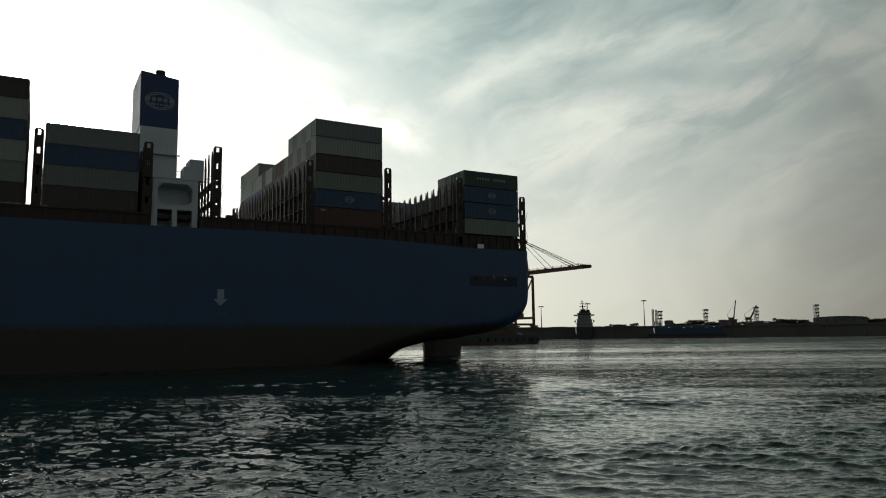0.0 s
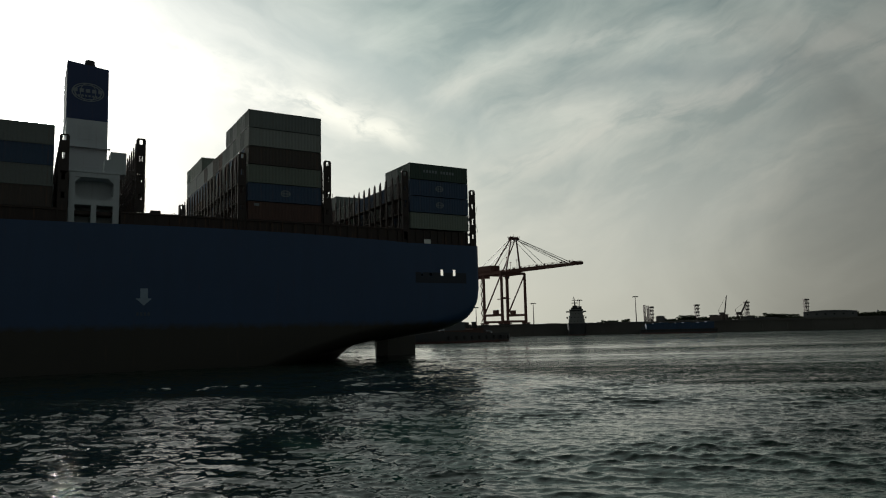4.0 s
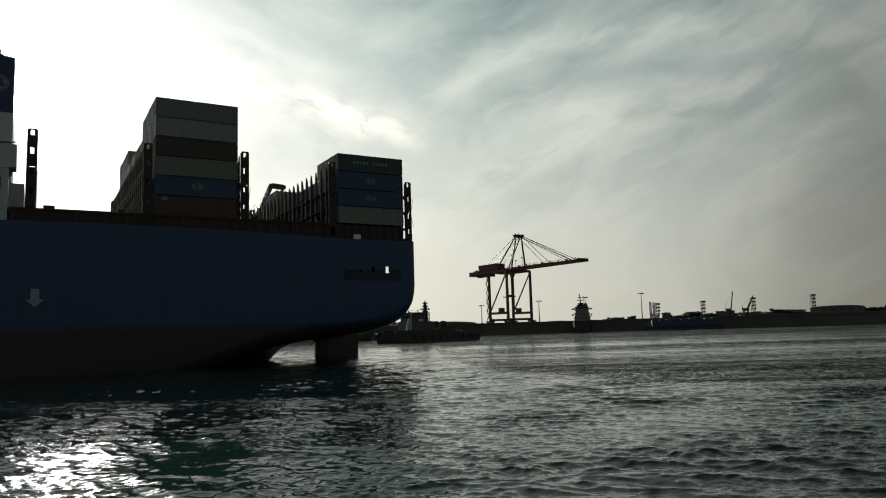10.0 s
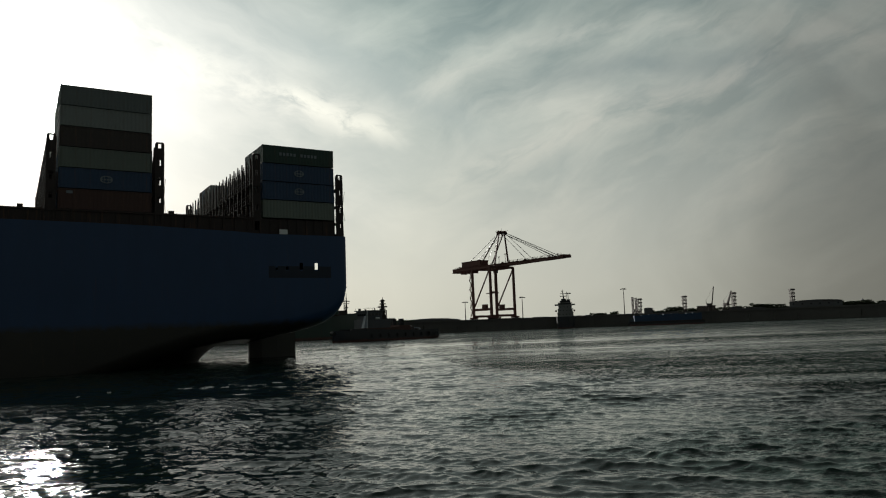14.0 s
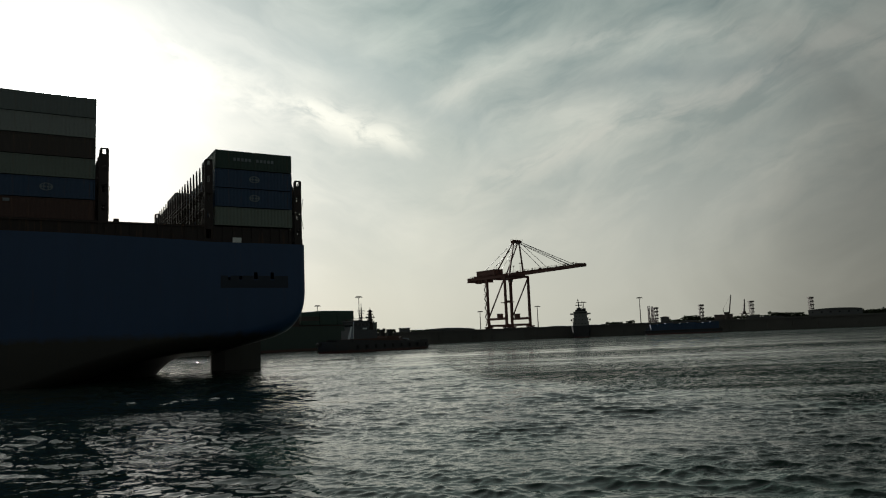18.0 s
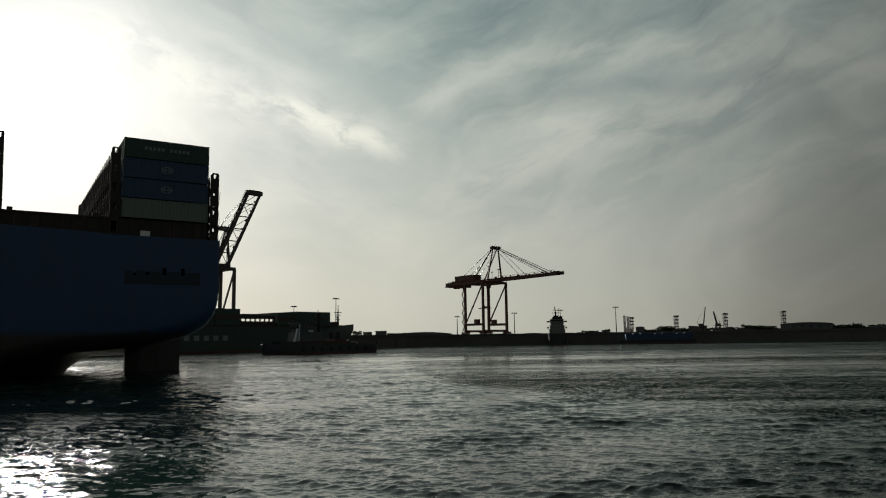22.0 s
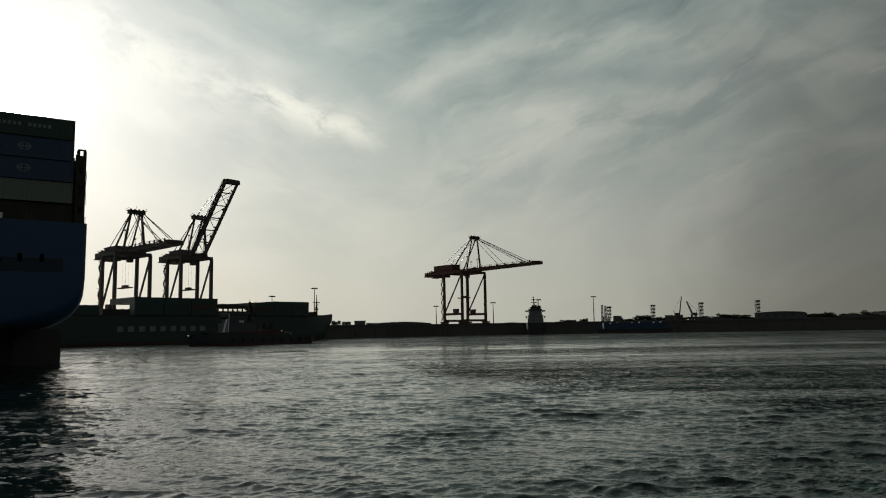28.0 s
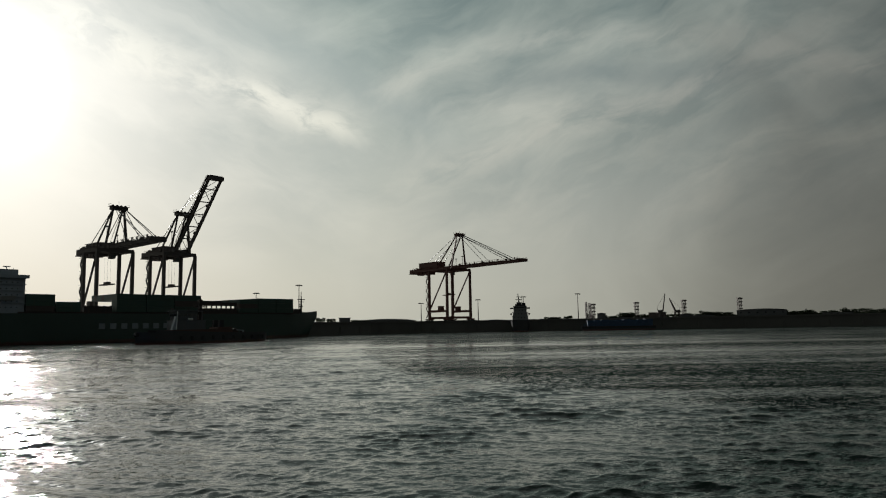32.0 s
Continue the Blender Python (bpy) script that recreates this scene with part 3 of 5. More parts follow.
    # red-brown coaming and bulwark above the blue side
    coam = Solid().box(-27.6, 18.3, -0.75, -0.25, 20.4, 22.7).box(25.3, 212, -0.75, -0.25, 20.4, 22.7).box(-27.6, 212, -BEAM + 0.25, -BEAM + 0.75, 20.4, 22.7)
    coam.box(-27.6, -27.1, -BEAM + 0.75, -0.75, 20.4, 22.7)
    for i in range(52):
        x = -26.5 + i * 1.9
        if 17.8 < x < 25.3:
            continue
        coam.box(x, x + 0.12, -0.25, -0.02, 20.6, 22.6)
    part("hatch_coaming", coam, OXIDE, ship, "rust-red hatch coaming with stiffeners")
    part("coaming_rail", Solid().box(-27.6, 18.3, -0.85, -0.05, 22.7, 22.95), OXIDE, ship)
    part("coaming_rail", Solid().box(25.3, 212, -0.85, -0.05, 22.7, 22.95), OXIDE, ship)
    for i in range(16):
        x = -26.5 + i * 3.05 + (12 if i > 8 else 0)
        part("hatch_cover", Solid().box(x, x + 2.9, -BEAM + 1.2, -1.2, 22.4, 22.9), OXIDE, ship)
    for i in range(9):
        x = -41.0 + i * 1.5
        part("bed_beam", Solid().box(x, x + 0.35, -BEAM + 0.5, -0.35, 20.3, 22.95), DARK_STEEL, ship)
    for y in (-0.5, -BEAM + 1.2):
        part("bed_girder", Solid().box(-41.2, -28.6, y - 0.7, y, 20.3, 22.9), DARK_STEEL, ship)
    # bollards and small deck gear on the open coaming
    for x in (13.6, 12.9, 4.2, -15.4, -25.9):
        part("deck_fitting", Solid().box(x, x + 0.7, -0.9, -0.2, 22.95, 23.4), DARK_STEEL, ship)
    # rails at the stern
    rail = Solid()
    for i in range(24):
        y = -0.4 - i * (BEAM - 0.8) / 23
        rail.beam((-42.9, y, 20.3), (-42.9, y, 21.3), 0.06)
    for z in (20.7, 21.0, 21.3):
        rail.beam((-42.9, -0.4, z), (-42.9, -BEAM + 0.4, z), 0.05)
    part("stern_rail", rail, DARK_STEEL, ship)
    # rudder and its horn, skeg line at the middle
    rud = Solid()
    rud.v = [(x, mid + y, z) for z in (-9.0, 5.8) for x, y in ((-33.7, 0.35), (-36, 0.85), (-39, 0.7), (-42.9, 0.12), (-42.9, -0.12), (-39, -0.7), (-36, -0.85), (-33.7, -0.35))]
    rud.f = [(i, (i + 1) % 8, 8 + (i + 1) % 8, 8 + i) for i in range(8)] + [tuple(range(7, -1, -1)), tuple(range(8, 16))]
    part("rudder", rud, HULL_BLUE, ship, "big dark red semi-submerged rudder")
    part("rudder_post", Solid().box(-37.8, -36.4, mid - 0.9, mid + 0.9, 4.8, 8.5), HULL_BLUE, ship)
    for x in (-29.2, -30.3, -32.9):
        part("lifting_eye", Solid().ring((x, mid + 1.2, 2.35), 0.34, 0.12, 12, 0.34), DARK_STEEL, ship)
    # a darker patch on the side, below the mooring openings and between them
    part("name_patch", Solid().box(-40.3, -29.7, 0.004, 0.012, 13.35, 14.55), SIDE_DARK, ship, "dark patch on the side plating below and between the mooring openings")
    for x0, x1 in zip([-40.3] + xs[2:9:2], xs[1:9:2] + [-29.7]):
        part("name_patch", Solid().box(x0 + 0.02, x1 - 0.02, 0.005, 0.012, 14.55, 15.25), SIDE_DARK, ship)
    # marks on the side
    arrow = Solid().side([(14.42, 9.9), (15.45, 9.9), (15.45, 11.85), (14.42, 11.85)], 0.004, 0.03)
    arrow.side([(13.85, 10.4), (14.93, 9.35), (16.05, 10.4)], 0.004, 0.031)
    part("tug_push_mark", arrow, ARROW, ship, "white painted arrow pointing down")
    for i in range(4):
        part("lettering_bar", Solid().box(14.1 + i * 0.5, 14.4 + i * 0.5, 0.004, 0.03, 7.9, 8.4), FAINT, ship)
    part("plate", Solid().box(-32.9, -31.55, 0.0, 0.05, 20.42, 21.2), MARK, ship, "small pale sign plate on the rail")
    make_funnel(ship)
    # cross-deck lashing bridges
    for x0, x1, z0, z1 in ((15.2, 16.5, 20.4, 33.8), (0.35, 1.6, 20.4, 33.3), (-13.95, -12.65, 20.4, 33.45), (-28.55, -27.3, 20.4, 33.1),
                           (-42.75, -41.5, 20.3, 30.75), (25.2, 26.5, 20.4, 33.3), (39.4, 40.6, 20.4, 33.5)):
        lashing_bridge(ship, x0, x1, z0, z1 + 0.25)
    return ship


def make_funnel(ship):
    y0, y1 = -19.6, -31.4
    casing = Solid().box(18.75, 25.0, y1, y0, 20.4, 41.4)
    casing.box(16.9, 27.0, y1 - 4, y0 - 0.3, 20.4, 30.0)
    fun = part("engine_casing", casing, WHITE, ship, "tall white engine casing below the funnel")
    top = Solid()
    top.hexa([(18.75, y1, 41.4), (25.1, y1, 41.4), (25.1, y0, 41.4), (18.75, y0, 41.4),
              (18.85, y1, 50.6), (25.2, y1, 51.3), (25.2, y0, 51.3), (18.85, y0, 50.6)])
    part("funnel_top", top, FUNNEL_BLUE, ship, "dark blue funnel top with a pale ring emblem")
    for x, y, r, h in ((23.6, -21.2, 0.55, 1.2), (21.7, -21.6, 0.8, 2.6), (21.0, -23.0, 0.5, 2.0), (23.4, -27, 0.7, 1.6), (21.8, -28.5, 0.6, 2.0)):
        part("exhaust_pipe", Solid().tube((x, y, 50.3), (x, y, 50.9 + h * 0.55), r, n=10), SOOT, ship)
    logo = Solid()
    for r, sx in ((1.55, 1.55), (1.55, 0.75), (1.25, 1.62)):
        logo.ring((21.95, y0 + 0.03, 46.2), r, 0.14, 28, sx)
    part("emblem", logo, MARK_DIM, ship, "pale ring emblem")
    for i in range(5):
        part("lettering_bar", Solid().box(19.75 + i * 0.95, 20.4 + i * 0.95, y0 + 0.02, y0 + 0.05, 46.15, 46.75), MARK_DIM, ship)
    for i in range(8):
        part("lettering_bar", Solid().box(20.0 + i * 0.52, 20.3 + i * 0.52, y0 + 0.02, y0 + 0.05, 45.4, 45.7), MARK_DIM, ship)
    for z in (32.4, 36.5):
        part("casing_gallery", Solid().box(18.3, 25.5, y0, y0 + 0.7, z, z + 0.12), WHITE, ship)
    for i in range(6):
        part("louvre", Solid().box(19.6 + i * 0.8, 20.2 + i * 0.8, y0, y0 + 0.06, 38.0, 40.4), WHITE, ship)
    # white open frame at the ship's side, with one opening over two
    fr = Solid()
    for x0, x1, z0, z1 in ((24.3, 25.1, 20.4, 28.4), (18.55, 19.35, 20.4, 28.4), (19.35, 24.3, 27.7, 28.4), (19.35, 24.3, 23.7, 24.5), (21.5, 22.2, 20.4, 23.7)):
        fr.box(x0, x1, -3.4, -0.6, z0, z1)
    part("side_frame", fr, WHITE, ship, "white steel side frame with openings")
    for x, z in ((19.35, 27.7), (24.3, 27.7), (19.35, 24.5), (24.3, 24.5)):
        sg = 1 if x < 20 else -1
        up = -1 if z > 26 else 1
        tri = [(x, z), (x + sg * 0.7, z), (x, z + up * 0.7)]
        tri = tri if sg * up > 0 else tri[::-1]
        part("gusset", Solid().side(tri, -3.3, -0.7), WHITE, ship)
    part("frame_back", Solid().box(18.6, 25.0, -3.9, -3.45, 20.4, 28.3), WHITE, ship)
    part("frame_deck", Solid().box(18.2, 25.4, -6.0, -0.5, 28.4, 28.6), WHITE, ship)
    part("davit_house", Solid().box(17.7, 19.8, -4.4, -1.0, 28.6, 31.8).box(19.8, 20.6, -4.4, -1.0, 28.6, 30.6), WHITE, ship)
    rail = Solid()
    for i in range(8):
        rail.beam((20.8 + i * 0.62, -0.6, 28.6), (20.8 + i * 0.62, -0.6, 29.6), 0.05)
    for z in (29.1, 29.6):
        rail.beam((20.8, -0.6, z), (25.2, -0.6, z), 0.05)
    part("deck_rail", rail, WHITE, ship)


LB_MESHES = {}


def lashing_bridge(ship, x0, x1, z0, z1):
    """A cross-deck steel bridge: perforated end frames at the sides, a post at every row, galleries at three levels."""
    frame_w = x1 - x0
    br = part("lashing_bridge", Solid().box(x0, x1, -BEAM + 0.3, -0.3, z0, z0 + 0.6), DARK_STEEL, ship, "dark steel lashing bridge across the deck")
    for y in (-0.05, -BEAM + 0.35):
        e = Solid()
        e.box(x0, x0 + 0.22, y - 0.3, y, z0, z1 - 0.3).box(x1 - 0.22, x1, y - 0.3, y, z0, z1 - 0.3)
        e.box(x0 + 0.18, x1 - 0.18, y - 0.3, y, z1 - 0.18, z1)
        e.beam((x0 + 0.1, y - 0.15, z1 - 0.36), (x0 + 0.24, y - 0.15, z1 - 0.06), 0.3, 0.22).beam((x1 - 0.1, y - 0.15, z1 - 0.36), (x1 - 0.24, y - 0.15, z1 - 0.06), 0.3, 0.22)
        z = z1 - 0.9
        k = 0
        while z > z0 + 1:
            gap = (0.9, 1.25)[k % 2]
            low = max(z - 1.75, z0)
            e.box(x0 + 0.2, x1 - 0.2, y - 0.28, y - 0.02, low, z - 0.02)
            e.box(x0 + 0.2, x0 + 0.42, y - 0.28, y - 0.02, z, z + gap).box(x1 - 0.42, x1 - 0.2, y - 0.28, y - 0.02, z, z + gap)
            z -= 1.75 + gap
            k += 1
        part("end_frame", e, DARK_STEEL, br)
    key = round(z1 - z0, 2), round(frame_w, 2)
    if key not in LB_MESHES:
        p = Solid()
        hgt = z1 - z0
        p.box(0, 0.24, -0.16, 0.16, 0, hgt - 1.4).box(frame_w - 0.24, frame_w, -0.16, 0.16, 0, hgt - 1.6)
        p.beam((frame_w - 0.12, 0, hgt - 1.6), (frame_w - 0.12, 0, hgt - 0.5), 0.26, 0.3, 0.16, 0.12)
        p.beam((0.12, 0, hgt - 1.4), (0.12, 0, hgt - 0.2), 0.26, 0.3, 0.1, 0.1)
        for z in (2.2, 5.0, 7.8):
            if z < hgt - 1:
                p.box(0, frame_w, -0.1, 0.1, z, z + 0.2)
        LB_MESHES[key] = p.mesh("post", DARK_STEEL)
    for i in range(20):
        ob = part("post", LB_MESHES[key], None, br)
        ob.location = (x0, -1.6 - i * 2.51, z0)
    for z in (z0 + 2.5, z0 + 5.4, z0 + 8.3):
        if z < z1 - 1.5:
            g = Solid().box(x0 + 0.1, x1 - 0.1, -BEAM + 0.6, -0.5, z - 0.12, z)
            g.box(x1 - 0.1, x1 - 0.04, -BEAM + 0.6, -0.5, z + 0.55, z + 0.6).box(x1 - 0.1, x1 - 0.04, -BEAM + 0.6, -0.5, z + 1.05, z + 1.1)
            part("gallery", g, DARK_STEEL, br)
    rod = Solid()
    for i in range(20):
        y = -1.6 - i * 2.51
        rod.tube((x0 - 0.05, y + 0.2, z0 + 2.6), (x0 - 0.05, y + 2.1, z0 + 7.6), 0.035, n=5)
        rod.tube((x0 - 0.05, y + 2.1, z0 + 2.6), (x0 - 0.05, y + 0.2, z0 + 7.6), 0.035, n=5)
    part("lashing_gear", rod, CABLE, br)


# ---------------------------------------------------------------- containers
BOX_L, BOX_W, BOX_H = 12.19, 2.44, 2.896


def container_meshes():
    L, W, Hh = BOX_L, BOX_W, BOX_H
    n = 44
    sides = []
    for side in (0, 1):
        # corrugated long side: trapezoid folds
        body = Solid()
        yo = 0.0 if side else -W
        sg = 1 if side else -1
        xs, ys = [], []
        for i in range(n):
            a = 0.16 + (L - 0.32) * i / n
            st = (L - 0.32) / n
            d = -0.004 if i % 2 else -0.040
            xs += [a + 0.04, a + st - 0.04]
            ys += [d, d]
        for x, d in zip(xs, ys):
            body.v += [(x, yo + sg * (d - 0.02), 0.15), (x, yo + sg * (d - 0.02), Hh - 0.1)]
        for i in range(len(xs) - 1):
            q = (2 * i, 2 * i + 2, 2 * i + 3, 2 * i + 1)
            body.f.append(q[::-1] if side else q)
        sides.append(body)
    roof = Solid().box(0.1, L - 0.1, -W + 0.08, -0.08, Hh - 0.07, Hh - 0.02)
    floor = Solid().box(0.1, L - 0.1, -W + 0.08, -0.08, 0.05, 0.14)
    fwd = Solid()
    for i in range(20):
        y = -0.14 - (W - 0.28) * i / 19
        d = L - (0.03 if (i // 2) % 2 else 0.075)
        fwd.v += [(d, y, 0.15), (d, y, Hh - 0.1)]
    fwd.f = [(2 * i, 2 * i + 1, 2 * i + 3, 2 * i + 2) for i in range(19)]
    fr = Solid()
    for x in (0, L - 0.16):
        for y in (-0.16, -W):
            fr.box(x, x + 0.16, y, y + 0.16, 0.0, Hh)
    for y in (-0.09, -W):
        fr.box(0.16, L - 0.16, y, y + 0.09, Hh - 0.11, Hh - 0.01).box(0.16, L - 0.16, y, y + 0.09, 0.02, 0.17)
    for x in (0, L - 0.1):
        fr.box(x, x + 0.1, -W + 0.16, -0.16, Hh - 0.12, Hh - 0.01).box(x, x + 0.1, -W + 0.16, -0.16, 0.02, 0.17)
    doors = [Solid().box(0.03, 0.08, -W + 0.17, -W / 2 - 0.01, 0.18, Hh - 0.13), Solid().box(0.03, 0.08, -W / 2 + 0.01, -0.17, 0.18, Hh - 0.13)]
    gear = []
    for pair in ((-1.49, -1.94), (-0.5, -0.95)):
        g = Solid()
        for y in pair:
            g.tube((0.0, y, 0.1), (0.0, y, Hh - 0.1), 0.03, n=6).box(-0.04, 0.0, y - 0.22, y + 0.02, 1.15, 1.22)
        g.box(-0.02, 0.0, min(pair), max(pair), 1.2, 1.24)
        gear.append(g)
    return sides, roof, floor, fwd, fr, doors, gear


def container_things():
    sides, roof, floor, fwd, fr, doors, gear = container_meshes()
    made = {}
    words = {"slate": "slate-grey", "pale": "pale grey", "brown": "brown", "sage": "pale green", "blue": "blue", "red": "rust-red", "green": "dark green"}
    gear_me = [g.mesh("locking_gear", CABLE) for g in gear]
    for key, mat in BOX_PAINT.items():
        ob = thing("shipping_container", pose(0, 0, -60), f"{words[key]} corrugated steel shipping container stacked on the ship's deck", "container",
                   "containers on the ship")
        for s in sides:
            part("side_panel", s, mat, ob)
        part("roof", roof, mat, ob)
        part("floor", floor, mat, ob)
        part("end_wall", fwd, mat, ob)
        part("corner_frame", fr, mat, ob)
        for s, g in zip(doors, gear_me):
            d = part("door", s, mat, ob)
            part("locking_gear", g, None, d)
        made[key] = ob
    return made


MASTERS = {}
EMBLEMS = {}


def stow(x0, z0, tiers, row, keys, pick):
    """One stack: containers from z0 up in that row (0 is the near side). keys: colours from the bottom, or none."""
    for k in range(tiers):
        key = keys[k] if keys else pick.choice(["slate", "pale", "brown", "blue", "red", "green", "brown", "blue", "sage"])
        m = pose(x0 + (pick.uniform(-0.03, 0.03) if row else 0), -0.1 - row * 2.51, z0 + k * (2.99 if x0 == -BOX_L else 3.02 if x0 < -20 else 2.93))
        if key not in MASTERS.get("used", set()):
            MASTERS.setdefault("used", set()).add(key)
            ob = MASTERS["made"][key]
            ob.matrix_world = m
        else:
            ob = copy_thing(MASTERS["made"][key], m)
        CARGO.append((ob, m))
        if row == 0:
            EMBLEMS.setdefault((round(x0), k), ob)


def load_cargo():
    MASTERS["made"] = container_things()
    pick = random.Random(11)
    # after bay, six high at both sides
    for row in range(20):
        tiers = 6 if row < 6 else 5 if row < 14 else 6
        keys = ["red", "blue", "sage", "brown", "pale", "slate"] if row == 0 else None
        if row in (1, 2, 3, 4, 5):
            keys = [pick.choice(["brown", "blue", "red"]) for _ in range(4)] + [("pale", "slate")[row % 2], ("pale", "sage", "pale", "slate", "pale")[row - 1]]
        if row > 12:
            keys = [pick.choice(["brown", "blue", "red"]) for _ in range(4)] + ["pale", "sage"][:tiers - 4]
        stow(-BOX_L, 22.98, tiers, row, keys, pick)
    # stern bay
    for row in range(20):
        tiers = 4 if row < 4 or 13 < row < 18 else 3
        stow(-28.95 - BOX_L, 23.08, tiers, row, ["sage", "blue", "blue", "green"] if row == 0 else None, pick)
    # bays ahead of the funnel
    for row in range(10):
        stow(27.1, 22.98, 4, row, ["brown", "slate", "blue", "slate"] if row == 0 else None, pick)
    for row in range(8):
        stow(41.5, 22.98, 6, row, None, pick)
    # emblems and lettering on the outer boxes
    for (x, k), ob in EMBLEMS.items():
        if (x, k) in ((-12, 1), (-41, 1), (-41, 2)):
            e = Solid()
            for r, sx in ((0.5, 1.5), (0.5, 0.7)):
                e.ring((6.1, 0.012, 1.5), r, 0.12, 20, sx)
            for i in range(4):
                e.box(5.35 + i * 0.4, 5.65 + i * 0.4, 0.0, 0.012, 1.38, 1.62)
            part("emblem", e, MARK_DIM, ob, "pale ring emblem")
        if (x, k) == (-41, 3):
            for i in range(11):
                if i != 5:
                    part("lettering_bar", Solid().box(3.0 + i * 0.6, 3.4 + i * 0.6, -0.01, 0.012, 1.3, 1.8), MARK_DIM, ob)
        if (x, k) == (-12, 0):
            part("lettering_bar", Solid().box(10.4, 11.2, 0.0, 0.012, 2.2, 2.6), MARK_DIM, ob)


SHIP = make_container_ship()
load_cargo()
# ---------------------------------------------------------------- quay cranes
def quay_crane(foot, heading, W, G, boom_z, apex_z, reach, back, raised=0.0, mat=None, label="", house=3.4):
    """A ship-to-shore crane. Its space: x along the boom over the water, y along the quay, origin between the waterside legs on the ground."""
    mat = mat or CRANE
    c = thing("quay_crane", Matrix.Translation(foot) @ pose(0, 0, 0, 0, 0, heading), label, "crane", "quay cranes")
    zb, za = boom_z - foot.z, apex_z - foot.z
    zp = 7.4
    w2 = W / 2
    for x in (0.0, -G):
        for y in (-w2, w2):
            part("leg", Solid().beam((x, y, 1.6), (x, y, zb - 1.0), 1.7, 1.5, 1.5, 1.3), mat, c)
            bog = part("bogie", Solid().box(x - 0.8, x + 0.8, y - 3.6, y + 3.6, 0.9, 1.9), mat, c)
            for i in range(6):
                part("wheel", Solid().tube((x - 0.35, y - 3.0 + i * 1.2, 0.45), (x + 0.35, y - 3.0 + i * 1.2, 0.45), 0.45, n=10), SOOT, bog)
    for x in (0.0, -G):
        part("sill_beam", Solid().beam((x, -w2, 2.6), (x, w2, 2.6), 1.3, 1.6), mat, c)
        part("top_cross_beam", Solid().beam((x, -w2, zb - 0.8), (x, w2, zb - 0.8), 1.3, 1.8), mat, c)
    for y in (-w2, w2):
        part("portal_beam", Solid().beam((0, y, zp), (-G, y, zp), 1.2, 1.7), mat, c)
        part("upper_beam", Solid().beam((0.5, y, zb - 0.6), (-G - 0.5, y, zb - 0.6), 1.0, 1.4), mat, c)
        part("diagonal_brace", Solid().tube((-0.3, y, zb - 2.0), (-G + 0.5, y, zp + 1.2), 0.55, n=8), mat, c)
    # girders behind the waterside legs: twin box beams on the crane's middle, with walkway rails
    gy = 3.4
    for y in (-gy, gy):
        part("girder", Solid().beam((-back, y, zb + 0.9), (1.5, y, zb + 0.9), 1.1, 2.2), mat, c)
    ties = Solid()
    for i in range(int(back / 8)):
        ties.box(-back + 1 + i * 8, -back + 1.7 + i * 8, -gy, gy, zb + 0.2, zb + 1.4)
    part("girder_ties", ties, mat, c)
    rails = Solid()
    for y in (-gy - 0.9, gy + 0.9):
        for z in (zb + 2.6, zb + 3.1):
            rails.beam((-back, y, z), (1, y, z), 0.08)
        for i in range(int(back / 3)):
            rails.beam((-back + i * 3, y, zb + 1.9), (-back + i * 3, y, zb + 3.1), 0.08)
    part("walkway_rail", rails, mat, c)
    # machinery house at the back, with hoist and vents on it
    h0, h1 = -back + 8, -back + 8 + 0.44 * back
    part("machinery_house", Solid().box(h0, h1, -4.2, 4.2, zb + 2.0, zb + 2.0 + house), mat, c, "box-shaped machinery house")
    part("house_roof", Solid().box(h0 - 0.3, h1 + 0.3, -4.5, 4.5, zb + 2.0 + house, zb + 2.3 + house), mat, c)
    part("back_platform", Solid().box(-back - 5, -back + 6, -4.0, 4.0, zb - 1.2, zb - 0.8).box(-back - 4.6, -back - 1, -3.6, 3.6, zb - 0.8, zb + 2.2), mat, c)
    for i in range(5):
        part("under_tray", Solid().box(-back + 4 + i * 3.4, -back + 6 + i * 3.4, -2.6, 2.6, zb - 2.6 + 0.3 * (i % 2), zb - 0.4), mat, c)
    # A-frame on the waterside legs, leaning in to the apex, with back ties
    top = Vector((2.0, 0, za))
    for y in (-1, 1):
        part("mast_leg", Solid().beam((0.3, y * w2 * 0.62, zb), (2.0, y * 2.6, za - 0.4), 1.1, 1.1, 0.8, 0.8), mat, c)
        part("mast_stay", Solid().beam((-G * 0.95, y * w2 * 0.5, zb), (1.2, y * 2.4, za - 0.6), 0.7, 0.8, 0.6, 0.6), mat, c)
        part("back_stay", Solid().tube((-back + 9, y * gy, zb + 1.8), (1.2, y * 2.2, za - 0.2), 0.22, n=6), CABLE, c)
        part("inner_stay", Solid().tube((-back * 0.5, y * gy, zb + 1.8), (1.2, y * 2.2, za - 0.6), 0.13, n=6), CABLE, c)
    part("apex_beam", Solid().box(0.4, 3.6, -3.9, 3.9, za - 1.3, za + 0.3).box(-0.2, 4.4, -3.2, 3.2, za - 0.3, za + 0.2), mat, c)
    ap = Solid().box(0.3, 3.8, -4.6, 4.6, za + 0.3, za + 0.45)
    for y in (-3.2, -1.2, 1.0, 3.0):
        ap.tube((2, y, za + 0.4), (2, y + 0.6, za + 0.4), 0.9, n=10)
    for y in (-4.5, 4.5):
        for x in (0.4, 2, 3.7):
            ap.beam((x, y, za + 0.4), (x, y, za + 1.5), 0.07)
        ap.beam((0.4, y, za + 1.5), (3.7, y, za + 1.5), 0.07)
    ap.beam((2, 0, za + 0.4), (2, 0, za + 3.0), 0.12)
    part("apex_sheaves", ap, mat, c)
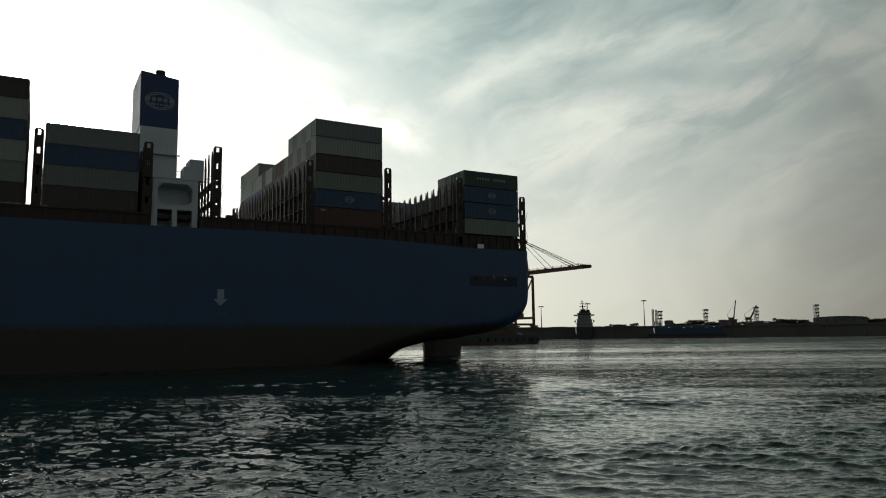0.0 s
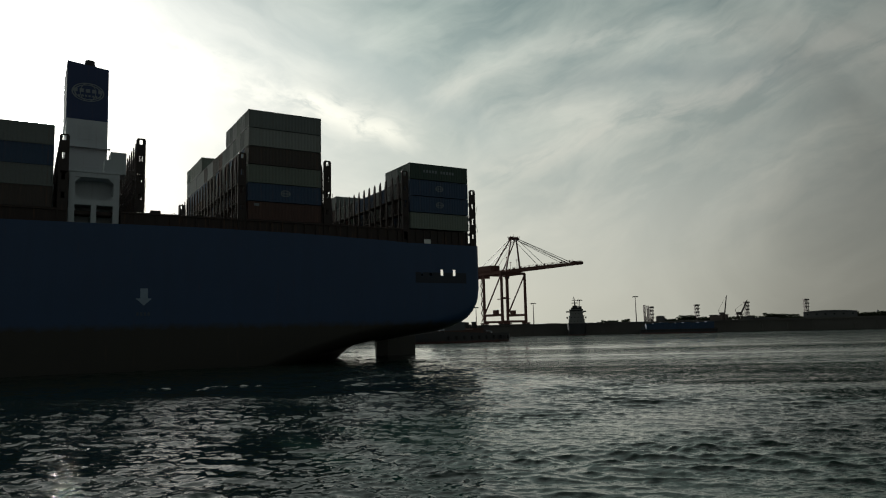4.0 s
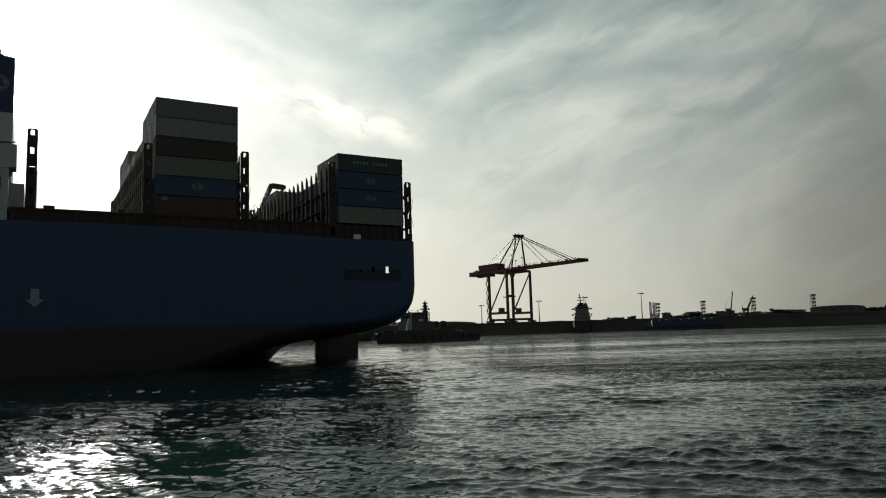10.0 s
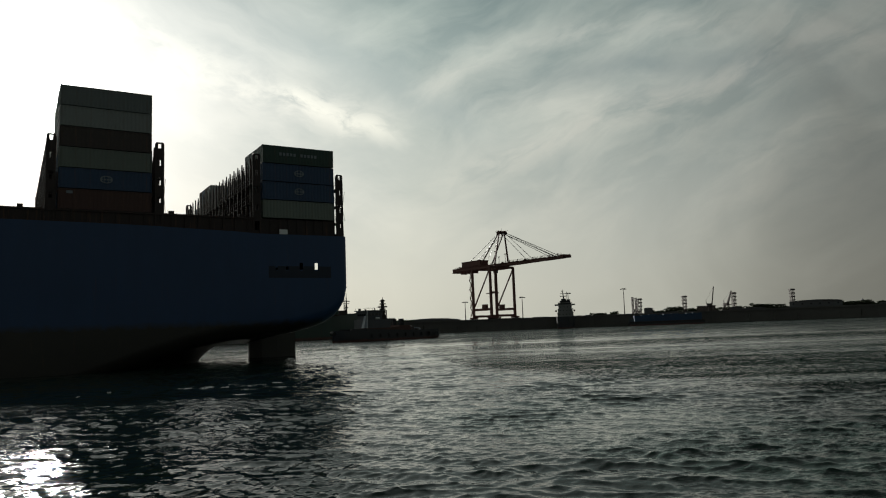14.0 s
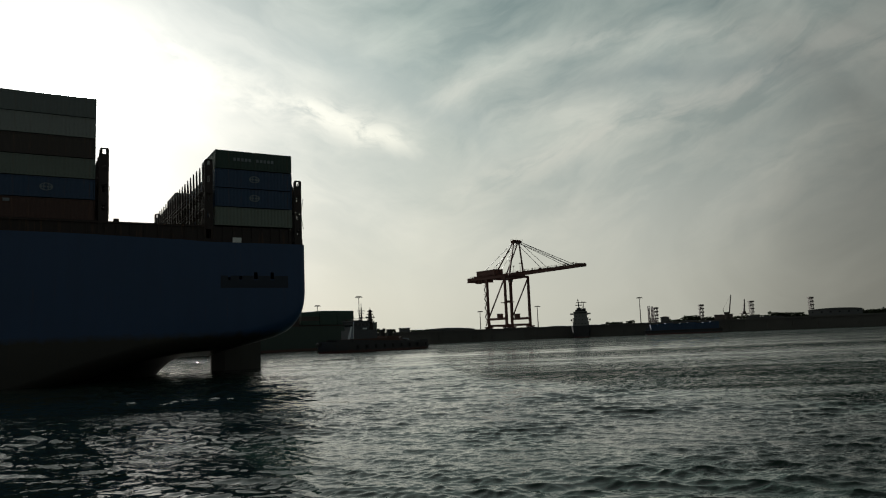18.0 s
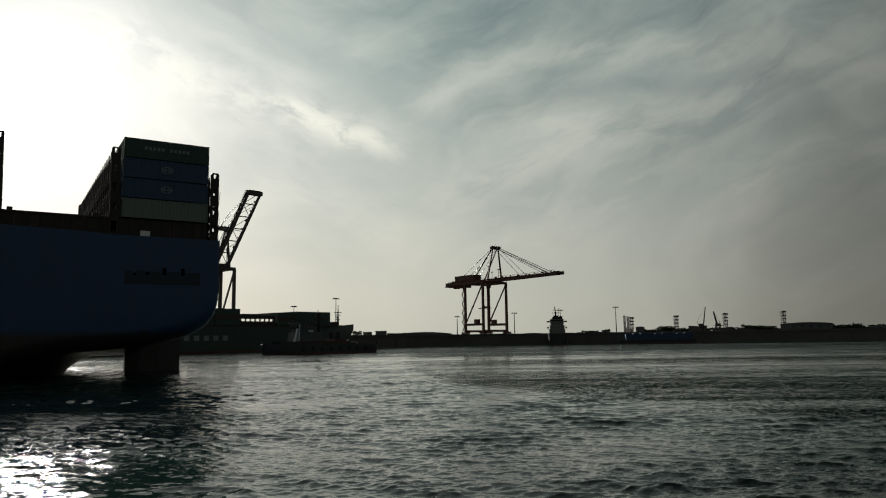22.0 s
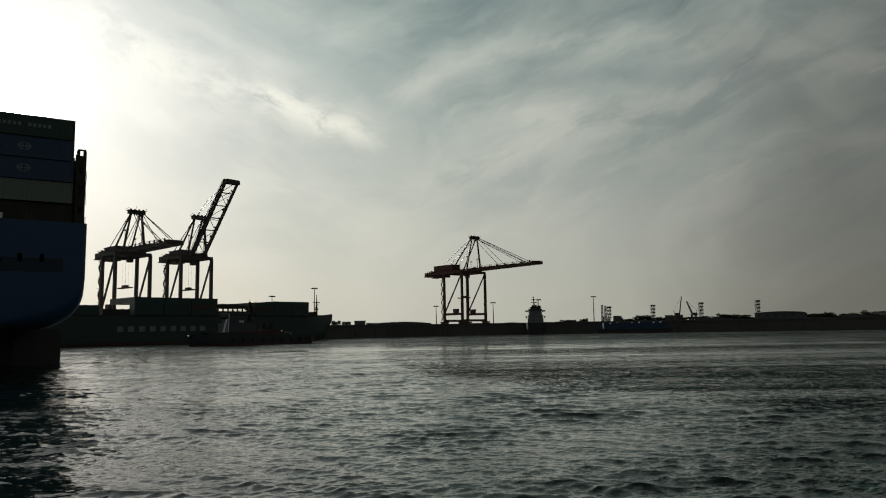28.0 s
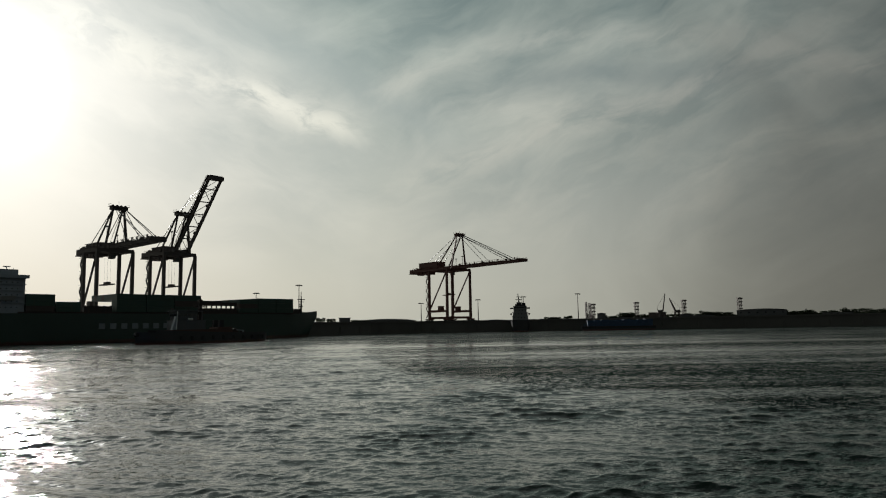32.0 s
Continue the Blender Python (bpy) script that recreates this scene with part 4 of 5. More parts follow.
    # boom: level over the water or raised about its hinge
    a = radians(raised)
    hinge = Vector((2.0, 0, zb + 0.9))
    along, upw = Vector((cos(a), 0, sin(a))), Vector((-sin(a), 0, cos(a)))
    boom = part("boom", Solid().beam(hinge + Vector((0, -gy, 0)), hinge + along * reach + Vector((0, -gy, 0)), 0.9, 2.1, 0.9, 1.3), mat, c, "twin-girder boom")
    part("boom_girder", Solid().beam(hinge + Vector((0, gy, 0)), hinge + along * reach + Vector((0, gy, 0)), 0.9, 2.1, 0.9, 1.3), mat, boom)
    n = int(reach / 7)
    for i in range(n + 1):
        o = hinge + along * (reach * i / n)
        part("boom_tie", Solid().beam(o + Vector((0, -gy, 0)) + upw * 0.3, o + Vector((0, gy, 0)) + upw * 0.3, 0.5 if i < n else 1.0), mat, boom)
        if i < n:
            o2 = hinge + along * (reach * (i + 1) / n)
            sg = 1 if i % 2 else -1
            part("boom_diagonal", Solid().beam(o + Vector((0, -gy * sg, 0)) + upw * 0.3, o2 + Vector((0, gy * sg, 0)) + upw * 0.3, 0.25), mat, boom)
    br = Solid()
    for y in (-gy - 0.8, gy + 0.8):
        sy = Vector((0, y, 0))
        for hgt in (1.7, 2.2):
            br.beam(hinge + along * 2 + sy + upw * hgt, hinge + along * (reach - 1) + sy + upw * hgt, 0.08)
        for i in range(int(reach / 2.5)):
            o = hinge + along * (2 + i * 2.5) + sy
            br.beam(o + upw * 0.8, o + upw * 2.2, 0.08)
        br.beam(hinge + along * 1 + sy + upw * 0.9, hinge + along * reach + sy + upw * 0.9, 0.7, 0.12)
    part("boom_walkway", br, mat, boom)
    for k in range(15):
        o = hinge + along * reach * (0.05 + 0.062 * k) + upw * 0.9
        y = gy if k % 2 else -gy
        wide, tall = (0.45, 1.5) if k % 3 else (1.1, 1.0)
        part("boom_gear", Solid().beam(o + Vector((0, y, 0)), o + upw * tall + Vector((0, y, 0)), wide, wide * 1.2), mat, boom)
    tipend = hinge + along * (reach * 0.97)
    part("boom_tip", Solid().box(tipend.x - 1.2, tipend.x + 1.6, -gy - 0.7, gy + 0.7, tipend.z - 0.6, tipend.z + 1.4), mat, boom)
    for y in (-1, 1):
        for at, rr in ((0.86, 0.2), (0.80, 0.16), (0.45, 0.17)):
            o = hinge + along * reach * at + Vector((0, y * gy, 1.0))
            if raised and at > 0.5:
                mid = (o + top) / 2 + Vector((-3.0, 0, 2.0)) * (1 if at > 0.82 else 0.6)
                part("forestay", Solid().tube(top + Vector((0.6, y * 2.2, 0)), mid, rr * 0.7, n=6).tube(mid, o, rr * 0.7, n=6), CABLE, c)
            else:
                part("forestay", Solid().tube(top + Vector((0.6, y * 2.2, 0)), o, rr, n=6), CABLE, c)
    # trolley with the driver's cab, parked near the legs
    tx = -G * 0.55
    part("trolley", Solid().box(tx - 3, tx + 3, -3.0, 3.0, zb - 1.4, zb - 0.4), mat, c)
    cab = part("driver_cab", Solid().hexa([(tx + 3.2, -1.3, zb - 4.6), (tx + 5.4, -1.3, zb - 4.4), (tx + 5.4, 1.3, zb - 4.4), (tx + 3.2, 1.3, zb - 4.6),
                                          (tx + 3.2, -1.3, zb - 1.8), (tx + 6.0, -1.3, zb - 1.8), (tx + 6.0, 1.3, zb - 1.8), (tx + 3.2, 1.3, zb - 1.8)]), mat, c)
    part("cab_window", Solid().beam((tx + 5.75, -1.1, zb - 3.2), (tx + 5.75, 1.1, zb - 3.2), 0.1, 1.8), GLASS, cab)
    part("spreader", Solid().box(tx - 6, tx + 6, -1.2, 1.2, zp + 12.0, zp + 12.6).box(tx - 2, tx + 2, -0.9, 0.9, zp + 12.6, zp + 13.6), mat, c)
    for x in (-1.5, 1.5):
        for y in (-0.8, 0.8):
            part("hoist_rope", Solid().tube((tx + x, y, zp + 13.4), (tx + x, y, zb - 1.2), 0.025, n=5), CABLE, c)
    # zigzag stair up the landside leg
    n = int((zb - 4) / 3.4)
    for i in range(n):
        st = Solid()
        z = 2.6 + i * 3.4
        x0, x1 = (-G - 1.2, -G - 3.4) if i % 2 else (-G - 3.4, -G - 1.2)
        st.beam((x0, -w2 - 0.2, z), (x1, -w2 - 0.2, z + 3.4), 0.8, 0.18)
        st.beam((x0, -w2 - 0.6, z + 1.0), (x1, -w2 - 0.6, z + 4.4), 0.07)
        st.box(min(x0, x1) - 0.5, max(x0, x1) + 1.2, -w2 - 0.7, -w2 + 0.7, z + 3.35, z + 3.45)
        part("stair_flight", st, mat, c)
    part("ladder_cage", Solid().beam((-G + 1.3, w2, zp), (-G + 1.3, w2, zb), 0.7), mat, c)
    # small gear standing on the girders and portal
    for x, y, hh in ((-2.5, -gy, 9.5), (1.0, gy, 7.5), (-6.0, gy, 6.0)):
        part("floodlight_mast", Solid().beam((x, y, zb + 2), (x, y, zb + 2 + hh), 0.22).box(x - 0.8, x + 0.8, y - 0.3, y + 0.3, zb + 1.4 + hh, zb + 2 + hh), mat, c)
    for x, y in ((-G * 0.35, -w2), (-G * 0.7, w2)):
        part("electrical_house", Solid().box(x - 1.9, x + 1.9, y - 1.3, y + 1.3, zp + 0.85, zp + 3.6).box(x - 2.1, x + 2.1, y - 1.5, y + 1.5, zp + 3.6, zp + 3.75), mat, c)
    for k in range(9):
        part("girder_box", Solid().box(-back + 2 + k * 2.6, -back + 3.2 + k * 2.6 + 0.5 * (k % 3), -gy - 1.2, -gy - 0.4, zb + 1.9, zb + 2.6 + 0.5 * (k % 2)), mat, c)
    return c


# the lone crane across the basin
quay_crane(Vector((-3.9, 530, LAND)), -47.0, 23.3, 20.0, 47.2, 72.4, 63.5, 49.0, 0.0, CRANE_RED, "weathered red quay crane with its boom lowered over the water", 4.3)
# two cranes behind the moored feeder
quay_crane(Vector((-171.4, 344.8, LAND)), -38.7, 17.5, 14.5, 45.2, 65.6, 39.5, 32.0, 0.0, CRANE, "dark steel quay crane with its boom lowered over a moored ship", 1.8)
quay_crane(Vector((-150.0, 371.4, LAND)), -38.7, 17.5, 14.5, 45.6, 66.4, 47.0, 30.0, 48.0, CRANE, "dark steel quay crane with its boom raised", 1.8)


# ---------------------------------------------------------------- moored feeder ship
def make_feeder():
    U = Vector((0.626, 0.78, 0))
    bow = Vector((-83.2, 396.4, 0))
    # its space: x forward, y to port, origin at the bow on the near (starboard) side's line
    ang = math.degrees(math.atan2(U.y, U.x))
    f = thing("feeder_ship", Matrix.Translation(bow) @ pose(0, 0, 0, 0, 0, ang), "dark green feeder container ship moored alongside the quay", "ship")
    mid, Hb = 13.0, 13.0
    st = [(-172, 12.6, 4, -2, Hb * 0.9), (-160, 12.6, 2, -6, Hb), (-40, 12.6, 0, -7, Hb), (-20, 12.6, 1, -7, Hb * 0.93), (-8, 12.9, 3, -7, Hb * 0.66), (2, 13.5, 8, -3, Hb * 0.36), (7, 14.0, 10.5, 4, Hb * 0.19), (11.8, 14.6, 13, 11, 0.3)]
    s, m, rows = ship_hull([(*q, 0) for q in st], mid)
    k = rows[0]
    s.f.append(tuple(range(k + m - 1, k - 1, -1)))
    part("hull", s, HULL_GREEN, f, "dark green hull with pale lettering", True)
    part("deck", Solid().slab([(-172, 1.5), (-40, 0.6), (-20, 1.6), (-8, 5), (2, 9), (8, 12), (8, 14), (2, 17), (-8, 21), (-20, 24.4), (-40, 25.4), (-172, 24.5)], 12.0, 12.4), OXIDE, f)
    # the line's name on the side, as plain bars
    for i in range(9):
        x = -118.5 + i * 4.9
        part("lettering_bar", Solid().box(x, x + 2.7, -0.09, -0.03, 5.9, 8.3), MARK_DIM, f)
    rng = random.Random(3)
    # container blocks: x range, tiers' top
    for x0, x1, top in ((-48.5, -14.6, 20.6), (-111, -69.8, 21.3), (-136, -126, 17.4), (-147.5, -136.3, 20.4)):
        nb = max(1, round((x1 - x0) / 12.6))
        for i in range(nb):
            a, b = x0 + (x1 - x0) * i / nb, x0 + (x1 - x0) * (i + 1) / nb
            drop = 0.7 if (x0 == -48.5 and i == 0) else 0.0
            n = max(1, round((top - 13.2) / 2.75))
            for row in range(10):
                y = 0.4 + row * 2.53
                hh = (top - drop - 13.2) / n
                for k in range(n):
                    cm = BOX_PAINT[rng.choice(["green"] * 8 + ["brown"] if k < n - 1 or row else ["green"])]
                    if row in (0, 1) or k == n - 1:
                        part("deck_container", Solid().box(a + 0.15, b - 0.15, y, y + 2.44, 13.2 + k * hh + 0.04, 13.2 + (k + 1) * hh), cm, f)
    part("hatch_line", Solid().box(-150, -14, 1, 25, 12.4, 13.2), OXIDE, f)
    # open cell guides and lashing frames in the gaps, daylight between
    for x0, x1, zt in ((-69.0, -50.0, 18.4), (-124, -113, 17.0)):
        n = int((x1 - x0) / 2.6)
        for i in range(n + 1):
            x = x0 + (x1 - x0) * i / n
            part("cell_guide", Solid().box(x - 0.3, x + 0.3, 1.2, 1.7, 13.2, zt - 1.0), DARK_STEEL, f)
        part("guide_top", Solid().box(x0 - 0.5, x1 + 0.5, 1.0, 2.4, zt - 1.9, zt - (0.2 if x0 > -100 else 1.2)), DARK_STEEL, f)
        part("guide_foot", Solid().box(x0 - 0.5, x1 + 0.5, 1.0, 24, 13.2, 15.3), DARK_STEEL, f)
    part("deck_house_small", Solid().box(-66.5, -57, 3, 9, 18.2, 19.0), DARK_STEEL, f)
    # accommodation block aft
    acc = part("accommodation", Solid().box(-160, -147.6, 1.5, 24.5, 12.4, 26.6), HOUSE_GREY, f, "white accommodation block")
    part("bridge_deck", Solid().box(-160.5, -146.8, -0.5, 26.5, 26.6, 27.9), HOUSE_GREY, acc)
    for k in range(5):
        for i in range(5):
            part("window", Solid().box(-158.6 + i * 2.0, -158.15 + i * 2.0, 1.44, 1.498, 14.7 + k * 2.5, 15.15 + k * 2.5), GLASS, acc)
    part("radar_mast", Solid().beam((-156, 13, 28.3), (-156, 13, 34.5), 0.7, 0.7, 0.3, 0.3).box(-158.2, -153.8, 12.8, 13.2, 31.6, 31.9).box(-157.5, -154.5, 12.8, 13.2, 33.2, 33.5), WHITE, acc)
    part("funnel", Solid().box(-168, -162, 9, 17, 12.4, 25.5), BOX_PAINT["green"], f)
    for k in range(4):
        part("deck_ledge", Solid().box(-160.3, -147.3, 0.9, 1.48, 16.5 + k * 2.5, 16.7 + k * 2.5), HOUSE_GREY, acc)
    part("wheelhouse", Solid().box(-159, -149.5, 4, 22, 27.9, 30.3), HOUSE_GREY, acc)
    part("radar_scanner", Solid().box(-153.4, -150.6, 9.6, 10.0, 31.6, 32.0).beam((-152, 9.8, 30.3), (-152, 9.8, 31.7), 0.3), HOUSE_GREY, acc)
    part("lifeboat", Solid().hexa([(-158, 0.2, 17.6), (-152, 0.2, 17.6), (-152, 1.4, 17.6), (-158, 1.4, 17.6), (-158.8, -0.4, 19.4), (-151.2, -0.4, 19.4), (-151.2, 1.4, 19.4), (-158.8, 1.4, 19.4)]), SHED_PALE, acc)
    for x in (-150, -152.5, -158):
        part("aerial", Solid().beam((x, 8, 28.3), (x, 8, 31.2), 0.12), WHITE, acc)
    # forecastle gear and foremast
    fm = Solid().beam((0.6, 13, 12.6), (0.6, 13, 23.4), 0.9, 0.9, 0.35, 0.35)
    fm.box(-1.9, 2.9, 12.6, 13.4, 20.9, 21.3).beam((0.6, 13, 23.2), (0.6, 13, 25.6), 0.25).box(-0.9, 1.0, 12.5, 13.5, 18.2, 18.6)
    fm.box(-1.4, 2.6, 12.8, 13.2, 19.6, 19.9).box(-0.6, 1.8, 12.7, 13.3, 17.0, 17.6).beam((-0.5, 13, 12.6), (0.4, 13, 18.0), 0.4)
    part("foremast", fm, DARK_STEEL, f)
    part("windlass", Solid().box(-8.5, -4.0, 8, 18, 12.4, 15.6), DARK_STEEL, f)
    part("bulwark", Solid().slab([(-4, 6.4), (4, 9.8), (11.4, 12.8), (11.4, 13.2), (4, 16.2), (-4, 19.6)], 12.8, 13.8), HULL_GREEN, f)


make_feeder()


# ---------------------------------------------------------------- tug
def make_tug():
    t = thing("tug", tug_pose(0), "dark-hulled harbour tug with a slate-grey wheelhouse and tall mast, under way", "boat")
    st = [(-22.5, 3.0, 1.6, -0.5, 5.0), (-21.5, 3.0, 1.0, -1.5, 5.8), (-10, 2.9, 0.5, -3.5, 6.6), (4, 3.4, 0.5, -4, 6.6), (14, 3.9, 1.2, -4, 6.0), (19, 4.1, 1.8, -3.0, 4.4), (22, 4.2, 2.2, -2.0, 3.0), (24.4, 4.35, 2.6, -1.5, 1.6), (25.8, 4.4, 3.0, -1.0, 0.3)]
    hull, m, rows = ship_hull([(*q, 0) for q in st], 0)
    hull.f.append(tuple(range(rows[0] + m - 1, rows[0] - 1, -1)))
    part("hull", hull, HULL_TUG, t, "black hull with rubber fendering", True)
    part("main_deck", Solid().slab([(-22, -5), (-10, -6.3), (4, -6.5), (14, -5.9), (20, -4), (23, -1.5), (23, 1.5), (20, 4), (14, 5.9), (4, 6.5), (-10, 6.3), (-22, 5)], 2.2, 2.6), OXIDE, t)
    part("forecastle", Solid().slab([(6, -6.2), (14, -5.7), (20, -3.9), (23.8, -1.4), (23.8, 1.4), (20, 3.9), (14, 5.7), (6, 6.2)], 2.6, 4.1), HULL_TUG, t)
    for i in range(9):
        for y in (-6.7, 6.7):
            part("tyre_fender", Solid().tube((-20 + i * 4.0, y, 1.3), (-20 + i * 4.0, y, 2.7), 0.45, n=8), TIMBER, t)
    part("bow_fender", Solid().tube((25.5, -1.2, 3.4), (25.5, 1.2, 3.4), 0.7, n=10), TIMBER, t)
    part("deckhouse", Solid().box(2.2, 13, -4.8, 4.8, 5.0, 8.4), TUG_HOUSE, t, "slate-grey deckhouse")
    part("engine_casing", Solid().box(-9, -3, -3.6, 3.6, 2.6, 5.8), BOX_PAINT["red"], t, "rust-red engine casing")
    part("lower_house", Solid().box(-6, 13.6, -5.4, 5.4, 2.6, 5.0), BOX_PAINT["red"], t, "rust-red lower house")
    wh = part("wheelhouse", Solid().hexa([(5.2, -3.6, 8.4), (12, -3.6, 8.4), (12, 3.6, 8.4), (5.2, 3.6, 8.4), (4.8, -3.9, 11.7), (12.6, -3.9, 11.7), (12.6, 3.9, 11.7), (4.8, 3.9, 11.7)]), TUG_HOUSE, t, "slate-grey wheelhouse with a window band")
    for y in (-3.86, 3.78):
        for i in range(4):
            part("window", Solid().box(5.6 + i * 1.65, 6.9 + i * 1.65, y, y + 0.08, 9.9, 11.0), GLASS, wh)
    for i in range(4):
        part("window", Solid().box(12.30, 12.42, -3.1 + i * 1.6, -1.8 + i * 1.6, 9.9, 11.0), GLASS, wh)
    part("wheelhouse_roof", Solid().box(4.2, 13.2, -4.3, 4.3, 11.7, 12.0), TUG_HOUSE, wh)
    # open canopy abaft the wheelhouse: daylight shows below its roof
    part("aft_canopy", Solid().box(3.0, 4.9, -4.0, 4.0, 11.6, 11.9), TUG_HOUSE, t)
    for y in (-3.8, 3.8):
        part("stanchion", Solid().beam((3.2, y, 8.4), (3.2, y, 11.6), 0.3), TUG_HOUSE, t)
    part("front_screen", Solid().hexa([(13.05, 3.0, 5.0), (14.6, 3.0, 5.0), (14.6, 4.9, 5.0), (13.05, 4.9, 5.0), (12.9, 3.4, 9.8), (13.4, 3.4, 9.8), (13.4, 4.7, 9.8), (12.9, 4.7, 9.8)]), HOUSE_GREY, t, "pale sloping front screen of the house")
    part("searchlight", Solid().tube((11.8, -1.8, 12.4), (12.6, -1.8, 12.4), 0.4, n=10).beam((12.2, -1.8, 12.0), (12.2, -1.8, 12.4), 0.15), DARK_STEEL, t)
    part("roof_rail", Solid().beam((4.6, -4.0, 12.9), (12.8, -4.0, 12.9), 0.08).beam((4.6, 4.0, 12.9), (12.8, 4.0, 12.9), 0.08).beam((4.6, 4.0, 12.0), (4.6, 4.0, 12.9), 0.08).beam((8.7, 4.0, 12.0), (8.7, 4.0, 12.9), 0.08).beam((12.8, 4.0, 12.0), (12.8, 4.0, 12.9), 0.08).beam((4.6, -4.0, 12.0), (4.6, -4.0, 12.9), 0.08).beam((12.8, -4.0, 12.0), (12.8, -4.0, 12.9), 0.08), DARK_STEEL, t)
    mast = Solid().beam((2.4, 0, 8.3), (2.4, 0, 16.4), 1.9, 1.9, 0.7, 0.7)
    for z, w in ((9.4, 2.6), (11.0, 2.8), (12.2, 2.2), (13.2, 4.0), (14.4, 2.2), (15.6, 1.5)):
        mast.box(1.6, 3.2, -w / 2, w / 2, z, z + 0.4).box(2.4 - w / 2, 2.4 + w / 2, -0.4, 0.4, z, z + 0.4)
    mast.beam((2.4, 0, 16.2), (2.4, 0, 17.3), 0.16).beam((0.8, 0, 12.8), (0.8, 0, 14.4), 0.12).beam((4.0, 0, 12.8), (4.0, 0, 14.0), 0.12)
    part("mast", mast, DARK_STEEL, t, "dark signal mast with crossarms")
    part("ladder_rail", Solid().beam((13.3, 5.2, 5.0), (12.6, 4.4, 11.6), 0.25, 0.2), MARK, t, "pale boarding ladder")
    for y in (-2.6, 2.6):
        part("exhaust_funnel", Solid().box(-5.6, -3.9, y - 0.7, y + 0.7, 5.8, 8.4), SOOT, t)
    part("towing_winch", Solid().tube((-11, -1.8, 4.0), (-11, 1.8, 4.0), 1.3, n=12).box(-12.4, -9.6, -2.3, 2.3, 2.6, 3.4), DARK_STEEL, t)
    part("tow_bitt", Solid().beam((-15, -1.5, 2.6), (-15, -1.5, 4.2), 0.5).beam((-15, 1.5, 2.6), (-15, 1.5, 4.2), 0.5).beam((-15, -1.9, 3.8), (-15, 1.9, 3.8), 0.4), DARK_STEEL, t)
    part("deck_crane", Solid().beam((-13.4, 3.6, 2.6), (-13.4, 3.6, 4.4), 0.4).beam((-13.4, 3.6, 4.4), (-10.6, 3.6, 4.6), 0.3), HOUSE_GREY, t, "small pale deck crane")
    for y in (-1, 1):
        bul = Solid()
        for (xa, ya, za), (xb, yb, zb) in zip(((-22, 5.0, 3.3), (-10, 6.4, 3.2), (4, 6.4, 3.7), (14, 5.8, 4.2)), ((-10, 6.4, 3.2), (4, 6.4, 3.7), (14, 6.0, 4.2), (20, 4.1, 4.5))):
            bul.beam((xa, y * ya, za), (xb, y * yb, zb), 0.15, 1.0)
        part("bulwark", bul, HULL_TUG, t)
    part("fire_monitor", Solid().beam((7.4, 2.2, 12.0), (8.0, 2.2, 12.9), 0.25).beam((11.0, 1.0, 12.0), (11.6, 1.0, 12.7), 0.3), DARK_STEEL, t)
    part("life_raft", Solid().tube((7.0, 4.5, 8.8), (8.8, 4.5, 8.8), 0.4, n=10), MARK, t)
    return t


TUG = make_tug()


# ---------------------------------------------------------------- shore things
def high_mast(az, el, d, base=LAND):
    p = polar(az, d, base)
    hgt = height(el, d) - base
    m = thing("floodlight_mast", Matrix.Translation(p), "tall steel floodlight mast with a ring of lamps on the quay", "lamp post", "floodlight masts")
    part("pole", Solid().tube((0, 0, 0), (0, 0, hgt - 0.6), 0.42, 0.2, 8), CRANE, m)
    head = part("lamp_ring", Solid().tube((0, 0, hgt - 0.6), (0, 0, hgt - 0.1), 1.5, 1.7, 12), CRANE, m)
    for i in range(8):
        a = i * pi / 4
        part("floodlight", Solid().beam((1.5 * cos(a), 1.5 * sin(a), hgt - 0.5), (2.3 * cos(a), 2.3 * sin(a), hgt - 0.7), 0.5, 0.4), SOOT, head)


def lattice_tower(az, el, d, w=2.1, banded=True):
    p = polar(az, d, LAND)
    hgt = height(el, d) - LAND
    t = thing("lattice_tower", Matrix.Translation(p) @ pose(0, 0, 0, 0, 0, 12), "steel lattice tower with platforms and lamp panels", "tower", "lattice towers")
    h2 = w / 2
    for x, y in ((-h2, -h2), (h2, -h2), (h2, h2), (-h2, h2)):
        part("corner_post", Solid().beam((x, y, 0), (x, y, hgt), 0.3), CRANE, t)
    n = max(3, int(hgt / 3))
    lace = Solid()
    for i in range(n):
        z0, z1 = hgt * i / n, hgt * (i + 1) / n
        for (xa, ya), (xb, yb) in (((-h2, -h2), (h2, -h2)), ((h2, -h2), (h2, h2)), ((h2, h2), (-h2, h2)), ((-h2, h2), (-h2, -h2))):
            lace.beam((xa, ya, z0), (xb, yb, z1), 0.15).beam((xa, ya, z1), (xb, yb, z1), 0.2)
    part("lacing", lace, CRANE, t)
    if banded:
        for z, k, th in ((hgt - 1.1, 1.5, 1.1), (hgt - 3.6, 1.35, 0.8), (hgt - 6.1, 1.3, 0.8), (hgt - 8.6, 1.2, 0.6)):
            if z > 2:
                part("lamp_panel", Solid().box(-h2 * k - 0.3, h2 * k + 0.3, -h2 - 0.3, h2 + 0.3, z, z + th), CRANE, t)


for az, el, d in ((1.1, 2.24, 545), (-3.46, 2.03, 560), (8.98, 2.54, 560), (-13.1, 3.58, 470), (-16.36, 2.97, 500), (4.72, 2.4, 560)):
    high_mast(az, el, d)
lattice_tower(9.62, 1.82, 545, 1.0, False)
lattice_tower(9.86, 1.76, 546, 1.0, False)
for az, el, d in ((10.12, 1.69, 560), (13.42, 1.74, 575), (16.9, 1.83, 580), (20.82, 1.88, 590)):
    lattice_tower(az, el, d)


